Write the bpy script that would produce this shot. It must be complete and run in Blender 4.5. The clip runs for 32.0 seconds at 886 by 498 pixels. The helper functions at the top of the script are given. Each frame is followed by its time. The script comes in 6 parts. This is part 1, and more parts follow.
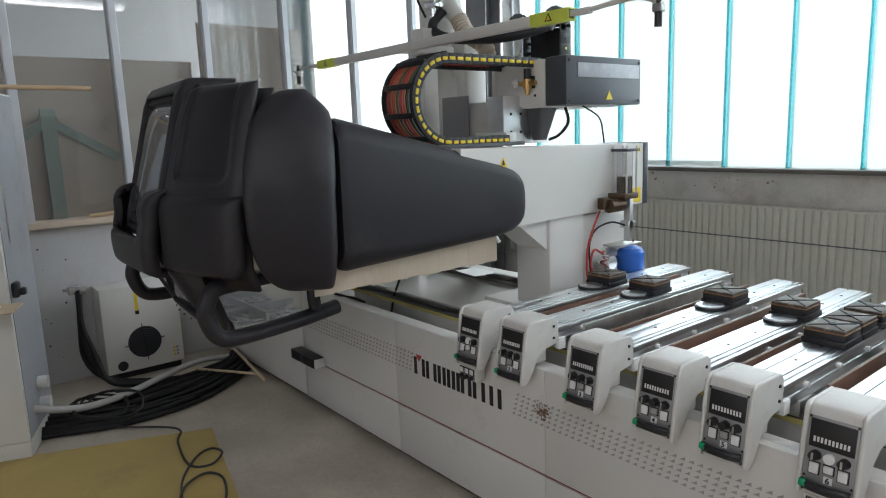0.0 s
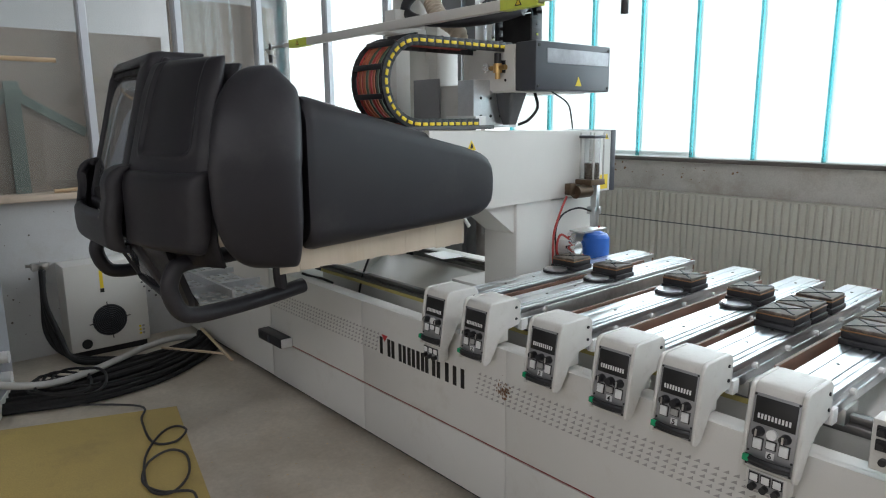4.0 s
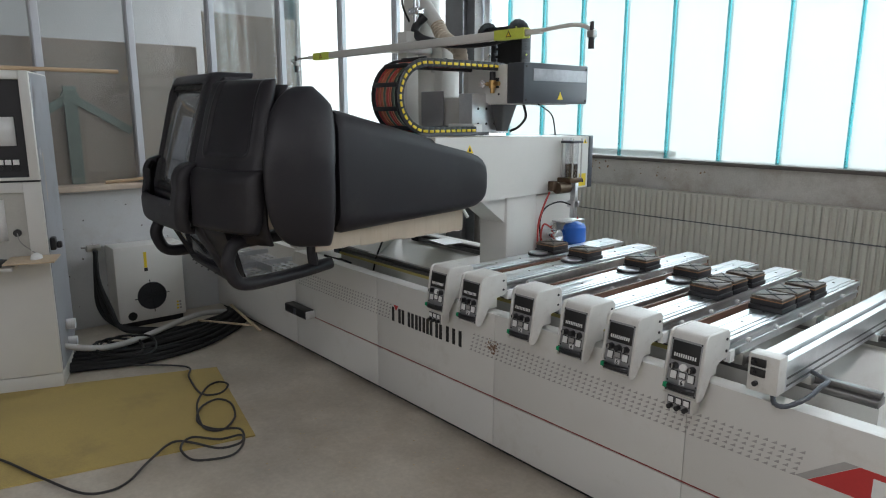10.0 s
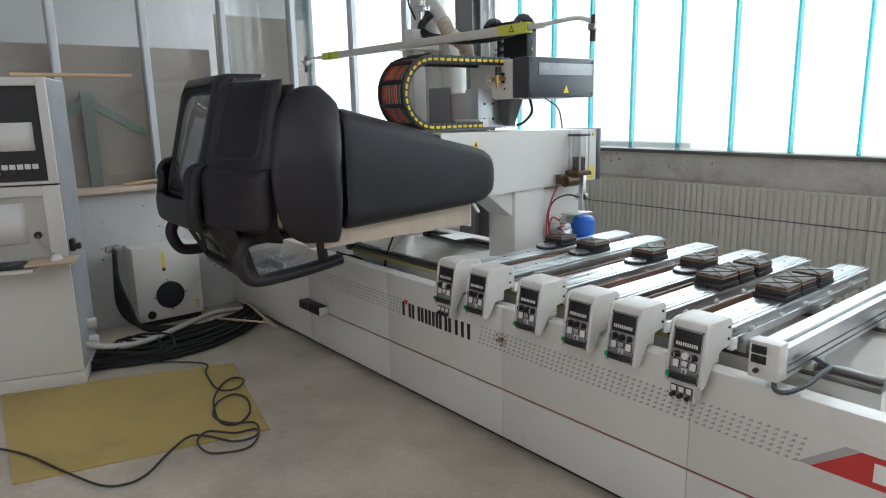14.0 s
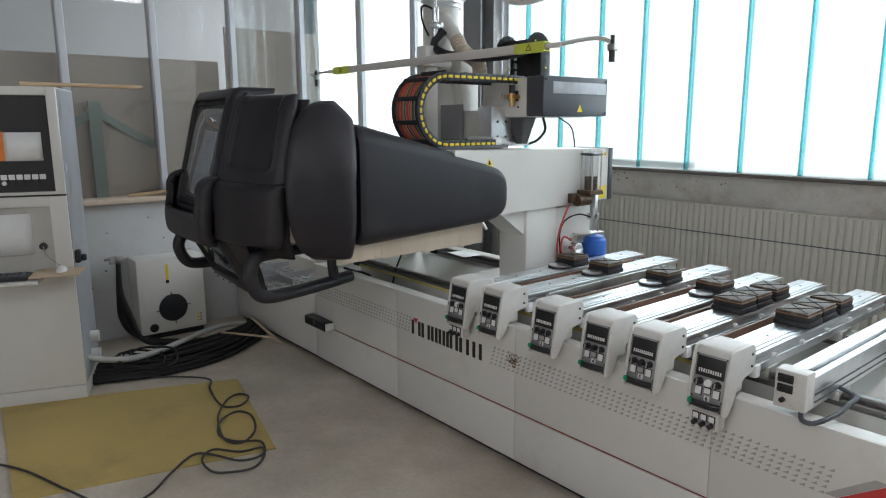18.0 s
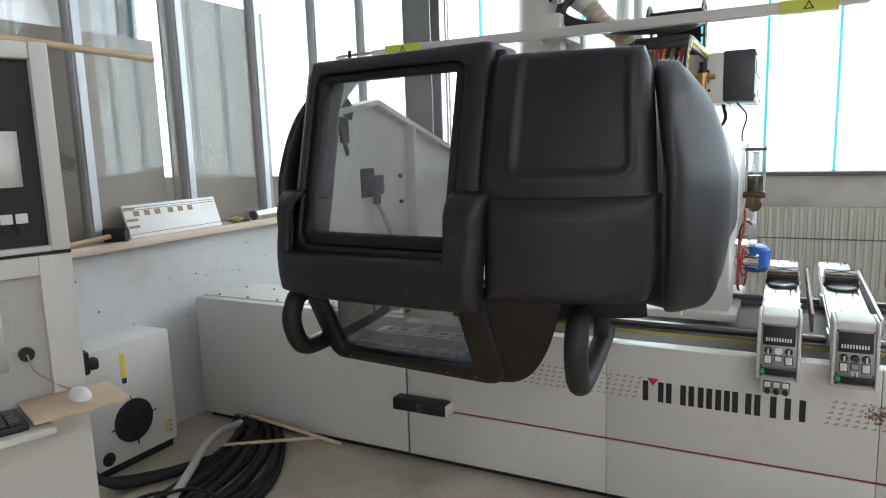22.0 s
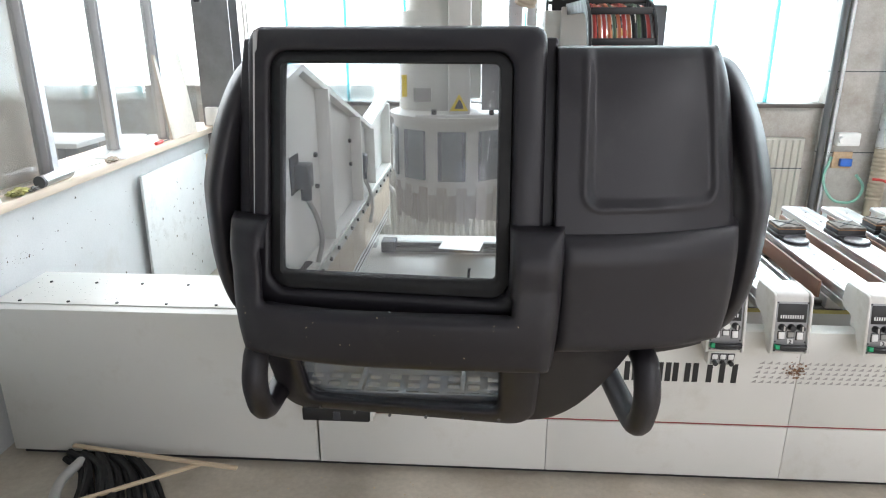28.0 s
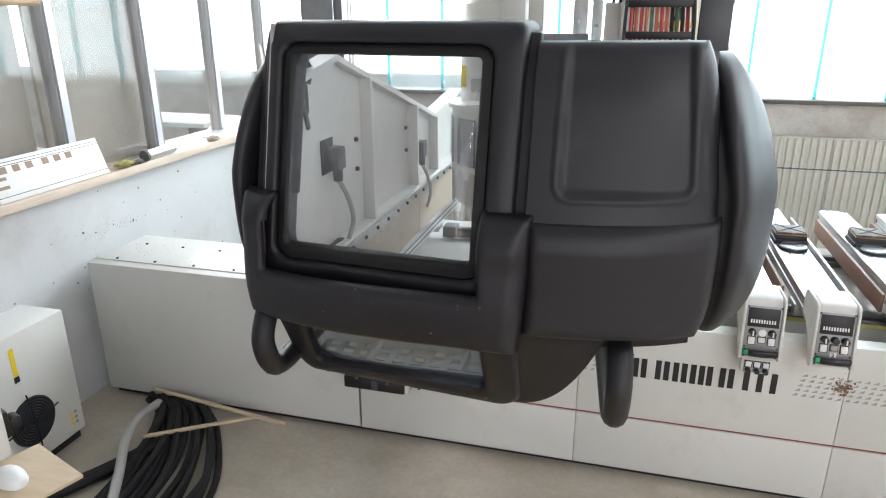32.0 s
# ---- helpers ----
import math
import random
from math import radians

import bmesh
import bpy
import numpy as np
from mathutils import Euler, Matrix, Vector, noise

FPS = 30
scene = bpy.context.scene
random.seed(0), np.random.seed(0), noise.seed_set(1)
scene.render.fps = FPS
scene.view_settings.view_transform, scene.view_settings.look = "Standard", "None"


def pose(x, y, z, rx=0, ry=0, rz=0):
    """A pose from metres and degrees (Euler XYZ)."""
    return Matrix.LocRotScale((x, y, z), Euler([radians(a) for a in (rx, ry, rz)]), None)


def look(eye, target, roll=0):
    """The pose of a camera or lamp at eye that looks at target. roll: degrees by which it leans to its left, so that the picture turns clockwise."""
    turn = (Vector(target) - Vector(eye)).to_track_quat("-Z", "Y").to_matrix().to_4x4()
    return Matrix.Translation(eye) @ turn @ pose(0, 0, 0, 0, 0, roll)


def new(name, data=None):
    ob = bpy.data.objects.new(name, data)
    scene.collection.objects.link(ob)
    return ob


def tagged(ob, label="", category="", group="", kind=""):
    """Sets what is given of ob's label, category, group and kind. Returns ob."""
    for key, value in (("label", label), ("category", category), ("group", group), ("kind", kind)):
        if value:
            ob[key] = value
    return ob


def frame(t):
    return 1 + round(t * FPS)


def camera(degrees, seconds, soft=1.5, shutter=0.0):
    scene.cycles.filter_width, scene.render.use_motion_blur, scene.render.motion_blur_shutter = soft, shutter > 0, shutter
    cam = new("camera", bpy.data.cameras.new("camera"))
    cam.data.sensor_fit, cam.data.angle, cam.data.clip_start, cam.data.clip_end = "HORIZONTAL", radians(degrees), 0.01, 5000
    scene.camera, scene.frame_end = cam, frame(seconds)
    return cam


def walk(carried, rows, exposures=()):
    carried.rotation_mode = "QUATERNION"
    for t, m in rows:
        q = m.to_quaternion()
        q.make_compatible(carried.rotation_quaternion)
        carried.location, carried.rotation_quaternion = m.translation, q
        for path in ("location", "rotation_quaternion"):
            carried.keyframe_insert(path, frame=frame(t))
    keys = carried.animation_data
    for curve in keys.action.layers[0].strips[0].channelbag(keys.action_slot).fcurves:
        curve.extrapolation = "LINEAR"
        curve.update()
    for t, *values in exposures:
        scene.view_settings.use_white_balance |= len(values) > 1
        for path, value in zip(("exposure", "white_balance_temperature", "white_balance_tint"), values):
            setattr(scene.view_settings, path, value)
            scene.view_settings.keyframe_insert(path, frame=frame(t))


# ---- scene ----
cam = camera(66.86, 32.0, soft=1.1)
# seconds, place in metres, turn in degrees
PATH = [
    (0.0, 0.397, -1.807, 1.630, 80.16, 2.00, 51.04),
    (0.5, 0.400, -1.795, 1.613, 79.31, 1.52, 50.56),
    (1.0, 0.407, -1.787, 1.612, 78.91, 1.31, 49.80),
    (1.5, 0.418, -1.784, 1.612, 78.84, 1.14, 49.05),
    (2.0, 0.428, -1.782, 1.614, 78.70, 1.00, 48.73),
    (2.5, 0.436, -1.793, 1.614, 78.87, 0.84, 48.89),
    (3.0, 0.434, -1.801, 1.612, 78.66, 0.83, 49.33),
    (3.5, 0.438, -1.798, 1.608, 78.74, 0.61, 49.11),
    (5.5, 0.450, -1.817, 1.615, 80.06, 0.38, 49.51),
    (6.0, 0.443, -1.831, 1.634, 80.25, 0.25, 49.67),
    (6.5, 0.421, -1.793, 1.651, 79.82, 1.04, 52.16),
    (7.0, 0.327, -1.790, 1.672, 81.31, -1.54, 51.15),
    (7.5, 0.204, -1.941, 1.647, 81.24, -0.37, 47.48),
    (8.0, 0.299, -1.976, 1.637, 82.79, 0.24, 47.58),
    (8.5, 0.558, -2.094, 1.681, 83.30, -2.63, 48.12),
    (9.0, 0.724, -2.136, 1.701, 81.20, -1.71, 47.56),
    (9.5, 0.867, -2.235, 1.697, 77.83, -0.59, 47.59),
    (10.0, 0.935, -2.240, 1.694, 78.41, -0.07, 49.24),
    (10.5, 0.991, -2.215, 1.688, 78.51, 0.38, 49.97),
    (11.0, 1.016, -2.202, 1.678, 78.07, 0.97, 49.76),
    (11.5, 1.027, -2.214, 1.659, 78.44, 0.77, 49.89),
    (12.0, 1.038, -2.234, 1.640, 79.71, 0.51, 50.12),
    (12.5, 1.029, -2.233, 1.658, 79.60, 0.81, 50.68),
    (13.0, 1.013, -2.231, 1.674, 79.10, 0.96, 50.88),
    (13.5, 1.012, -2.222, 1.681, 78.17, 1.15, 50.72),
    (15.5, 1.004, -2.218, 1.712, 78.31, 1.53, 50.54),
    (16.0, 1.008, -2.213, 1.716, 78.58, 1.41, 50.51),
    (16.5, 1.006, -2.198, 1.720, 79.04, 1.33, 50.29),
    (17.0, 0.997, -2.196, 1.721, 79.05, 1.35, 50.57),
    (17.5, 0.990, -2.218, 1.730, 79.18, 0.99, 50.57),
    (18.0, 0.921, -2.256, 1.706, 79.33, 0.22, 50.58),
    (18.5, 0.668, -2.231, 1.642, 80.01, -1.14, 46.81),
    (19.0, 0.425, -2.317, 1.573, 80.31, -0.49, 50.41),
    (19.5, 0.171, -2.378, 1.584, 81.62, 0.23, 50.15),
    (20.0, -0.058, -2.384, 1.568, 82.93, 0.69, 45.45),
    (20.5, -0.433, -2.310, 1.563, 85.53, -1.61, 45.66),
    (21.0, -0.930, -2.422, 1.600, 84.35, 1.13, 41.83),
    (21.5, -1.322, -2.573, 1.569, 85.18, 2.14, 29.49),
    (22.0, -1.608, -2.774, 1.577, 81.26, 1.83, 27.07),
    (22.5, -1.857, -2.866, 1.484, 79.90, 0.87, 24.12),
    (23.0, -2.064, -2.591, 1.472, 78.03, -3.97, 22.18),
    (23.5, -2.275, -2.479, 1.597, 76.88, -1.46, 13.20),
    (24.0, -2.524, -2.564, 1.613, 76.47, 2.48, 4.10),
    (24.5, -2.630, -2.567, 1.644, 77.65, 0.81, -0.61),
    (25.0, -2.693, -2.559, 1.716, 77.20, 0.13, -1.13),
    (25.5, -2.689, -2.571, 1.734, 75.49, -1.33, 0.82),
    (27.5, -2.600, -2.519, 1.886, 72.13, -0.02, 2.67),
    (28.0, -2.551, -2.513, 1.892, 71.49, 0.12, 3.75),
    (28.5, -2.502, -2.526, 1.885, 71.41, 0.03, 5.89),
    (29.0, -2.447, -2.529, 1.891, 71.22, 0.02, 7.60),
    (29.5, -2.396, -2.539, 1.894, 71.12, -0.11, 8.92),
    (30.0, -2.336, -2.537, 1.899, 70.69, -0.11, 10.43),
    (30.5, -2.302, -2.554, 1.897, 70.95, -0.07, 12.00),
    (31.0, -2.269, -2.567, 1.896, 71.04, 0.07, 13.36),
    (31.5, -2.225, -2.573, 1.902, 70.95, 0.16, 14.44),
    (32.0, -2.169, -2.558, 1.904, 70.69, 0.14, 15.13),
]
EXPOSURES = [(0.0, -0.50), (1.0, -0.36), (6.0, -0.36), (7.0, -0.38), (8.0, -0.49), (8.6, -0.70), (9.5, -0.68), (10.3, -0.50), (11.0, -0.40), (12.0, -0.36), (16.0, -0.34), (18.0, -0.45), (19.0, -0.48), (20.0, -0.26), (22.0, 0.05), (23.0, 0.38), (25.0, 0.78), (28.0, 0.86), (32.0, 0.83)]
walk(cam, [(t, pose(*p)) for t, *p in PATH], exposures=EXPOSURES)

# ---- light ----
world = bpy.data.worlds.new("overcast_sky")
scene.world = world
world.use_nodes = True
wn = world.node_tree.nodes
sky = wn.new("ShaderNodeTexSky")
sky.sky_type, sky.sun_disc = "NISHITA", False
sky.sun_elevation, sky.sun_rotation = radians(38), radians(200)
wn["Background"].inputs["Strength"].default_value = 0.08
world.node_tree.links.new(sky.outputs[0], wn["Background"].inputs["Color"])
scene.view_settings.exposure = 0.0


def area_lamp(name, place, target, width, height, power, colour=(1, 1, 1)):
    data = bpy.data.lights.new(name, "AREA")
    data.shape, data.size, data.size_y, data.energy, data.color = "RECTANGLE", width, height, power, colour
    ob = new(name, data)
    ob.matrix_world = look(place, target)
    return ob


WINDOW_Y = 3.02
# daylight in the opening of the long channel-glass window and of the yard opening
area_lamp("window_daylight", (0.0, 3.30, 2.75), (0.0, 0, 2.70), 9.0, 2.85, 460, (0.925, 0.95, 1.06))
# added light from behind the camera, as through an unseen gate
area_lamp("assumed_gate_light", (0.8, -7.7, 2.3), (-1.4, 0, 0.9), 4.2, 3.3, 64, (1.02, 0.97, 1.02))
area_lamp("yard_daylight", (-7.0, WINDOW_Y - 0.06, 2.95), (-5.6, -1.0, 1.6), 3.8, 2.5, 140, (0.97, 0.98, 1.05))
# lit fluorescent fittings under the ceiling: the first mirrored in the glazing, the rest added
TUBES = [(0.95, 0.35), (0.95, -3.0), (2.9, -5.6)]
for tx, ty in TUBES:
    area_lamp("tube_light", (tx, ty, 3.575), (tx, ty + 0.001, 0.0), 0.25, 1.5, 30, (1.0, 0.98, 1.05))

# ---- materials ----
def material(name, colour, rough=0.5, metal=0.0, vary=0.08, grain=0.03, size=6.0, fine=90.0, bump=0.0, dirt=None, dirt_amount=0.0, dirt_size=3.0,
             coat=0.0, random_tint=0.0, stretch=(1, 1, 1), rough_vary=0.12, spec=0.5):
    """A painted, moulded or worn surface: broad and fine changes of tone, optional dirt patches and fine relief."""
    m = bpy.data.materials.new(name)
    m.use_nodes = True
    n, l = m.node_tree.nodes, m.node_tree.links
    b = n["Principled BSDF"]
    b.inputs["Metallic"].default_value = metal
    b.inputs["Specular IOR Level"].default_value = spec
    b.inputs["Coat Weight"].default_value = coat
    co = n.new("ShaderNodeTexCoord")
    mp = n.new("ShaderNodeMapping")
    mp.inputs["Scale"].default_value = stretch
    l.new(co.outputs["Object"], mp.inputs["Vector"])

    def tex(scale, detail=4.0, roughness=0.6):
        t = n.new("ShaderNodeTexNoise")
        t.inputs["Scale"].default_value, t.inputs["Detail"].default_value, t.inputs["Roughness"].default_value = scale, detail, roughness
        l.new(mp.outputs[0], t.inputs["Vector"])
        return t.outputs["Fac"]

    def spread(fac, lo, hi):
        r = n.new("ShaderNodeMapRange")
        r.inputs["From Min"].default_value, r.inputs["From Max"].default_value = 0.3, 0.7
        r.inputs["To Min"].default_value, r.inputs["To Max"].default_value = lo, hi
        l.new(fac, r.inputs["Value"])
        return r.outputs[0]

    def times(a, k):
        x = n.new("ShaderNodeMath")
        x.operation = "MULTIPLY"
        l.new(a, x.inputs[0])
        if isinstance(k, float):
            x.inputs[1].default_value = k
        else:
            l.new(k, x.inputs[1])
        return x.outputs[0]

    broad, small = tex(size), tex(fine, 3.0)
    tone = times(spread(broad, 1 - vary, 1 + vary), spread(small, 1 - grain, 1 + grain))
    if random_tint:
        info = n.new("ShaderNodeObjectInfo")
        tone = times(tone, spread(info.outputs["Random"], 1 - random_tint, 1 + random_tint))
    mix = n.new("ShaderNodeMix")
    mix.data_type, mix.blend_type = "RGBA", "MULTIPLY"
    mix.inputs["Factor"].default_value = 1.0
    mix.inputs["A"].default_value = (*colour, 1)
    rgb = n.new("ShaderNodeCombineColor")
    for k in range(3):
        l.new(tone, rgb.inputs[k])
    l.new(rgb.outputs[0], mix.inputs["B"])
    out = mix.outputs["Result"]
    if dirt:
        d = n.new("ShaderNodeMix")
        d.data_type = "RGBA"
        l.new(spread(tex(dirt_size, 8.0, 0.7), -0.6 + dirt_amount, 0.4 + dirt_amount), d.inputs["Factor"])
        d.clamp_factor = True
        l.new(out, d.inputs["A"])
        d.inputs["B"].default_value = (*dirt, 1)
        out = d.outputs["Result"]
    l.new(out, b.inputs["Base Color"])
    l.new(spread(broad, max(0.02, rough * (1 - rough_vary)), min(1, rough * (1 + rough_vary))), b.inputs["Roughness"])
    if bump:
        u = n.new("ShaderNodeBump")
        u.inputs["Strength"].default_value, u.inputs["Distance"].default_value = 0.6, bump
        l.new(small, u.inputs["Height"])
        l.new(u.outputs[0], b.inputs["Normal"])
    return m


def clear_glass(name, tint=(1, 1, 1), see=0.9, rough=0.02, body=None, mirror=0.9):
    """A thin pane: mostly see-through, with a real gloss; body adds a milky share."""
    m = bpy.data.materials.new(name)
    m.use_nodes = True
    n, l = m.node_tree.nodes, m.node_tree.links
    n.remove(n["Principled BSDF"])
    t, g, f, mx = n.new("ShaderNodeBsdfTransparent"), n.new("ShaderNodeBsdfGlossy"), n.new("ShaderNodeLayerWeight"), n.new("ShaderNodeMixShader")
    t.inputs["Color"].default_value = (*tint, 1)
    g.inputs["Roughness"].default_value = rough
    f.inputs["Blend"].default_value = 0.5
    steep, gloss = n.new("ShaderNodeMath"), n.new("ShaderNodeMath")
    steep.operation, gloss.operation = "POWER", "MULTIPLY_ADD"
    steep.inputs[1].default_value, gloss.inputs[1].default_value, gloss.inputs[2].default_value = 4.5, mirror, 0.04
    l.new(f.outputs["Facing"], steep.inputs[0]), l.new(steep.outputs[0], gloss.inputs[0])
    base = t.outputs[0]
    if body:
        d, m2 = n.new("ShaderNodeBsdfDiffuse"), n.new("ShaderNodeMixShader")
        d.inputs["Color"].default_value = (*body, 1)
        m2.inputs[0].default_value = 1 - see
        l.new(base, m2.inputs[1]), l.new(d.outputs[0], m2.inputs[2])
        base = m2.outputs[0]
    l.new(gloss.outputs[0], mx.inputs[0]), l.new(base, mx.inputs[1]), l.new(g.outputs[0], mx.inputs[2])
    l.new(mx.outputs[0], n["Material Output"].inputs["Surface"])
    return m


def glow(name, colour, strength):
    m = bpy.data.materials.new(name)
    m.use_nodes = True
    n, l = m.node_tree.nodes, m.node_tree.links
    e = n.new("ShaderNodeEmission")
    e.inputs["Color"].default_value, e.inputs["Strength"].default_value = (*colour, 1), strength
    l.new(e.outputs[0], n["Material Output"].inputs["Surface"])
    return m


CREAM = material("cream_machine_paint", (0.65, 0.64, 0.60), 0.38, vary=0.025, grain=0.015, size=2.5, fine=220, bump=0.0004, dirt=(0.50, 0.47, 0.40), dirt_amount=-0.02, dirt_size=5)
CREAM_CLEAN = material("cream_machine_paint_clean", (0.68, 0.67, 0.63), 0.35, vary=0.03, grain=0.015, size=3, fine=240, bump=0.0004)
CONSOLE = material("off_white_console_moulding", (0.63, 0.62, 0.58), 0.42, vary=0.04, grain=0.02, size=14, fine=400, bump=0.0003, dirt=(0.45, 0.42, 0.36), dirt_amount=0.05, dirt_size=18)
HOOD = material("charcoal_foam_hood", (0.0158, 0.0142, 0.0175), 0.43, vary=0.14, grain=0.10, size=3.0, fine=600, bump=0.0004, dirt=(0.042, 0.040, 0.038), dirt_amount=0.02, spec=0.4, dirt_size=2.6)
RUBBER = material("black_rubber", (0.008, 0.008, 0.0085), 0.68, vary=0.15, size=20)
BLACK = material("black_plastic", (0.016, 0.016, 0.018), 0.42, vary=0.12, size=18, fine=300)
GREY_BOX = material("dark_grey_plastic_cover", (0.055, 0.06, 0.072), 0.38, vary=0.08, size=8, fine=300)
ALU = material("brushed_aluminium", (0.80, 0.81, 0.83), 0.30, 1.0, vary=0.03, grain=0.05, size=5, fine=120, bump=0.0002, stretch=(6, 0.4, 6))
ALU_MATT = material("milled_aluminium_profile", (0.70, 0.71, 0.72), 0.36, 1.0, vary=0.10, grain=0.06, size=9, fine=160)
POST_GREY = material("dull_aluminium_post", (0.52, 0.53, 0.55), 0.4, 0.35, vary=0.05, size=3)
STEEL = material("bare_steel", (0.52, 0.51, 0.49), 0.34, 1.0, vary=0.15, size=12, dirt=(0.20, 0.14, 0.09), dirt_amount=0.04, dirt_size=9)
GALV = material("galvanised_sheet_duct", (0.62, 0.64, 0.66), 0.30, 1.0, vary=0.16, grain=0.10, size=11, fine=60)
CHROME = material("polished_metal", (0.82, 0.82, 0.83), 0.12, 1.0, vary=0.04)
BRASS = material("brass_fitting", (0.62, 0.40, 0.16), 0.3, 1.0, vary=0.1)
FLOOR = material("worn_concrete_floor", (0.52, 0.465, 0.385), 0.36, vary=0.22, grain=0.08, size=1.3, fine=40, bump=0.0008, dirt=(0.34, 0.28, 0.20), dirt_amount=0.30, dirt_size=1.9)
PLASTER = material("white_plaster_wall", (0.56, 0.565, 0.565), 0.7, vary=0.06, grain=0.03, size=1.6, fine=120, bump=0.001, dirt=(0.42, 0.38, 0.32), dirt_amount=0.02, dirt_size=2.2)
CONCRETE = material("stained_concrete_parapet", (0.44, 0.42, 0.39), 0.75, vary=0.12, grain=0.07, size=2.4, fine=90, bump=0.0015, dirt=(0.22, 0.165, 0.12), dirt_amount=0.24, dirt_size=2.6)
RADIATOR = material("greige_radiator_enamel", (0.47, 0.455, 0.40), 0.45, vary=0.06, grain=0.03, size=3, dirt=(0.30, 0.26, 0.20), dirt_amount=0.06)
WOOD = material("light_beech_board", (0.50, 0.35, 0.21), 0.5, vary=0.14, grain=0.12, size=2.5, fine=45, stretch=(1, 0.12, 1), bump=0.0003)
PLYWOOD = material("birch_plywood", (0.60, 0.47, 0.32), 0.55, vary=0.1, grain=0.08, size=3, fine=40, stretch=(0.2, 1, 1))
HARDBOARD = material("brown_hardboard_sheet", (0.30, 0.235, 0.185), 0.55, vary=0.06, grain=0.03, size=1.3, fine=140)
MAT_YELLOW = material("ochre_floor_mat", (0.47, 0.35, 0.115), 0.62, vary=0.12, grain=0.14, size=1.4, fine=170, bump=0.0012, dirt=(0.27, 0.20, 0.09), dirt_amount=0.05, dirt_size=2)
SKIRT = material("dusty_plastic_strip", (0.50, 0.42, 0.32), 0.4, vary=0.08, grain=0.02, size=4, fine=60, dirt=(0.38, 0.28, 0.18), dirt_amount=0.04, dirt_size=5, stretch=(1, 1, 0.15), random_tint=0.01)
GUARD = material("grey_plastic_guard", (0.27, 0.27, 0.28), 0.4, vary=0.06, size=7)
BRUSH = material("grey_dusty_brush", (0.52, 0.48, 0.43), 0.6, vary=0.10, grain=0.14, size=5, fine=120, dirt=(0.30, 0.23, 0.17), dirt_amount=0.10, dirt_size=14, stretch=(1, 1, 0.10))
LINING = material("pale_grey_lining", (0.40, 0.395, 0.385), 0.6, vary=0.06, size=5)
PHENOLIC = material("brown_phenolic_strip", (0.165, 0.085, 0.055), 0.45, vary=0.12, size=9)
TAN = material("tan_rubber_pad", (0.085, 0.066, 0.050), 0.55, vary=0.25, grain=0.1, size=30, fine=200, dirt=(0.42, 0.36, 0.30), dirt_amount=0.0, dirt_size=25)
RED = material("red_enamel", (0.52, 0.035, 0.035), 0.4)
RED_LINE = material("dark_red_stripe", (0.26, 0.03, 0.03), 0.5)
WIRE_RED = material("red_cable", (0.46, 0.05, 0.04), 0.45)
WIRE_ORANGE = material("orange_cable", (0.48, 0.13, 0.055), 0.45)
WIRE_GREEN = material("green_cable", (0.08, 0.12, 0.07), 0.45)
HOSE_GREEN = material("pale_green_air_hose", (0.22, 0.45, 0.36), 0.4)
YELLOW = material("signal_yellow", (0.83, 0.62, 0.03), 0.45)
LIME = material("lime_warning_label", (0.66, 0.74, 0.10), 0.45)
BLUE = material("blue_tank_enamel", (0.025, 0.13, 0.50), 0.32, vary=0.06)
GREEN_LED = material("green_button", (0.0, 0.30, 0.12), 0.35)
SHEET_GREY = material("grey_sheet_metal", (0.58, 0.59, 0.60), 0.4, vary=0.06, size=6)
RIM_ORANGE = material("amber_rubber", (0.24, 0.12, 0.045), 0.5)
FACE_GREY = material("satin_grey_plate", (0.30, 0.30, 0.30), 0.35, 0.3, vary=0.04, size=20)
RAIL_STEEL = material("oiled_dark_rail", (0.16, 0.155, 0.15), 0.3, 0.9, vary=0.2, size=5, stretch=(0.2, 1, 1))
INK = material("black_ink", (0.012, 0.012, 0.012), 0.5)
WHITE = material("white_plastic", (0.78, 0.78, 0.76), 0.4, vary=0.03)
PAPER = material("white_paper", (0.82, 0.82, 0.80), 0.7, vary=0.02)
ORANGE_PAPER = material("orange_paper_strip", (0.75, 0.22, 0.05), 0.7)
DOT_GREY = material("grey_print", (0.37, 0.36, 0.34), 0.5)
MULLION = clear_glass("aqua_glass_edge", (0.22, 0.54, 0.57), 0.95, 0.05, (0.20, 0.75, 0.80))
SILL = material("dark_window_sill", (0.10, 0.085, 0.075), 0.5, vary=0.1)
COLUMN_GREY = material("grey_painted_steel", (0.17, 0.172, 0.175), 0.5, vary=0.15, size=4, dirt=(0.10, 0.095, 0.09), dirt_amount=0.08)
LEDGE = material("worn_pale_wood", (0.60, 0.49, 0.385), 0.55, vary=0.12, grain=0.10, size=2.5, fine=45, stretch=(1, 0.12, 1), bump=0.0003, dirt=(0.36, 0.30, 0.24), dirt_amount=0.10, dirt_size=4)
IRON = material("dark_grey_steel_column", (0.085, 0.088, 0.092), 0.5, vary=0.15, size=4, dirt=(0.16, 0.14, 0.12), dirt_amount=0.05)
CHANNEL_GLASS = clear_glass("milky_channel_glass", (0.93, 0.99, 0.985), 0.72, 0.15, (0.85, 0.9, 0.9))
GLASS = clear_glass("partition_glass", (0.93, 0.95, 0.95), 0.95, 0.02, (0.6, 0.6, 0.58), 0.5)
LOWER_GLASS = clear_glass("dusty_lower_glass", (0.80, 0.83, 0.87), 0.82, 0.05, (0.12, 0.125, 0.13))
HOOD_GLASS = clear_glass("hood_window_glass", (0.93, 0.94, 0.95), 0.94, 0.03, (0.7, 0.7, 0.7))
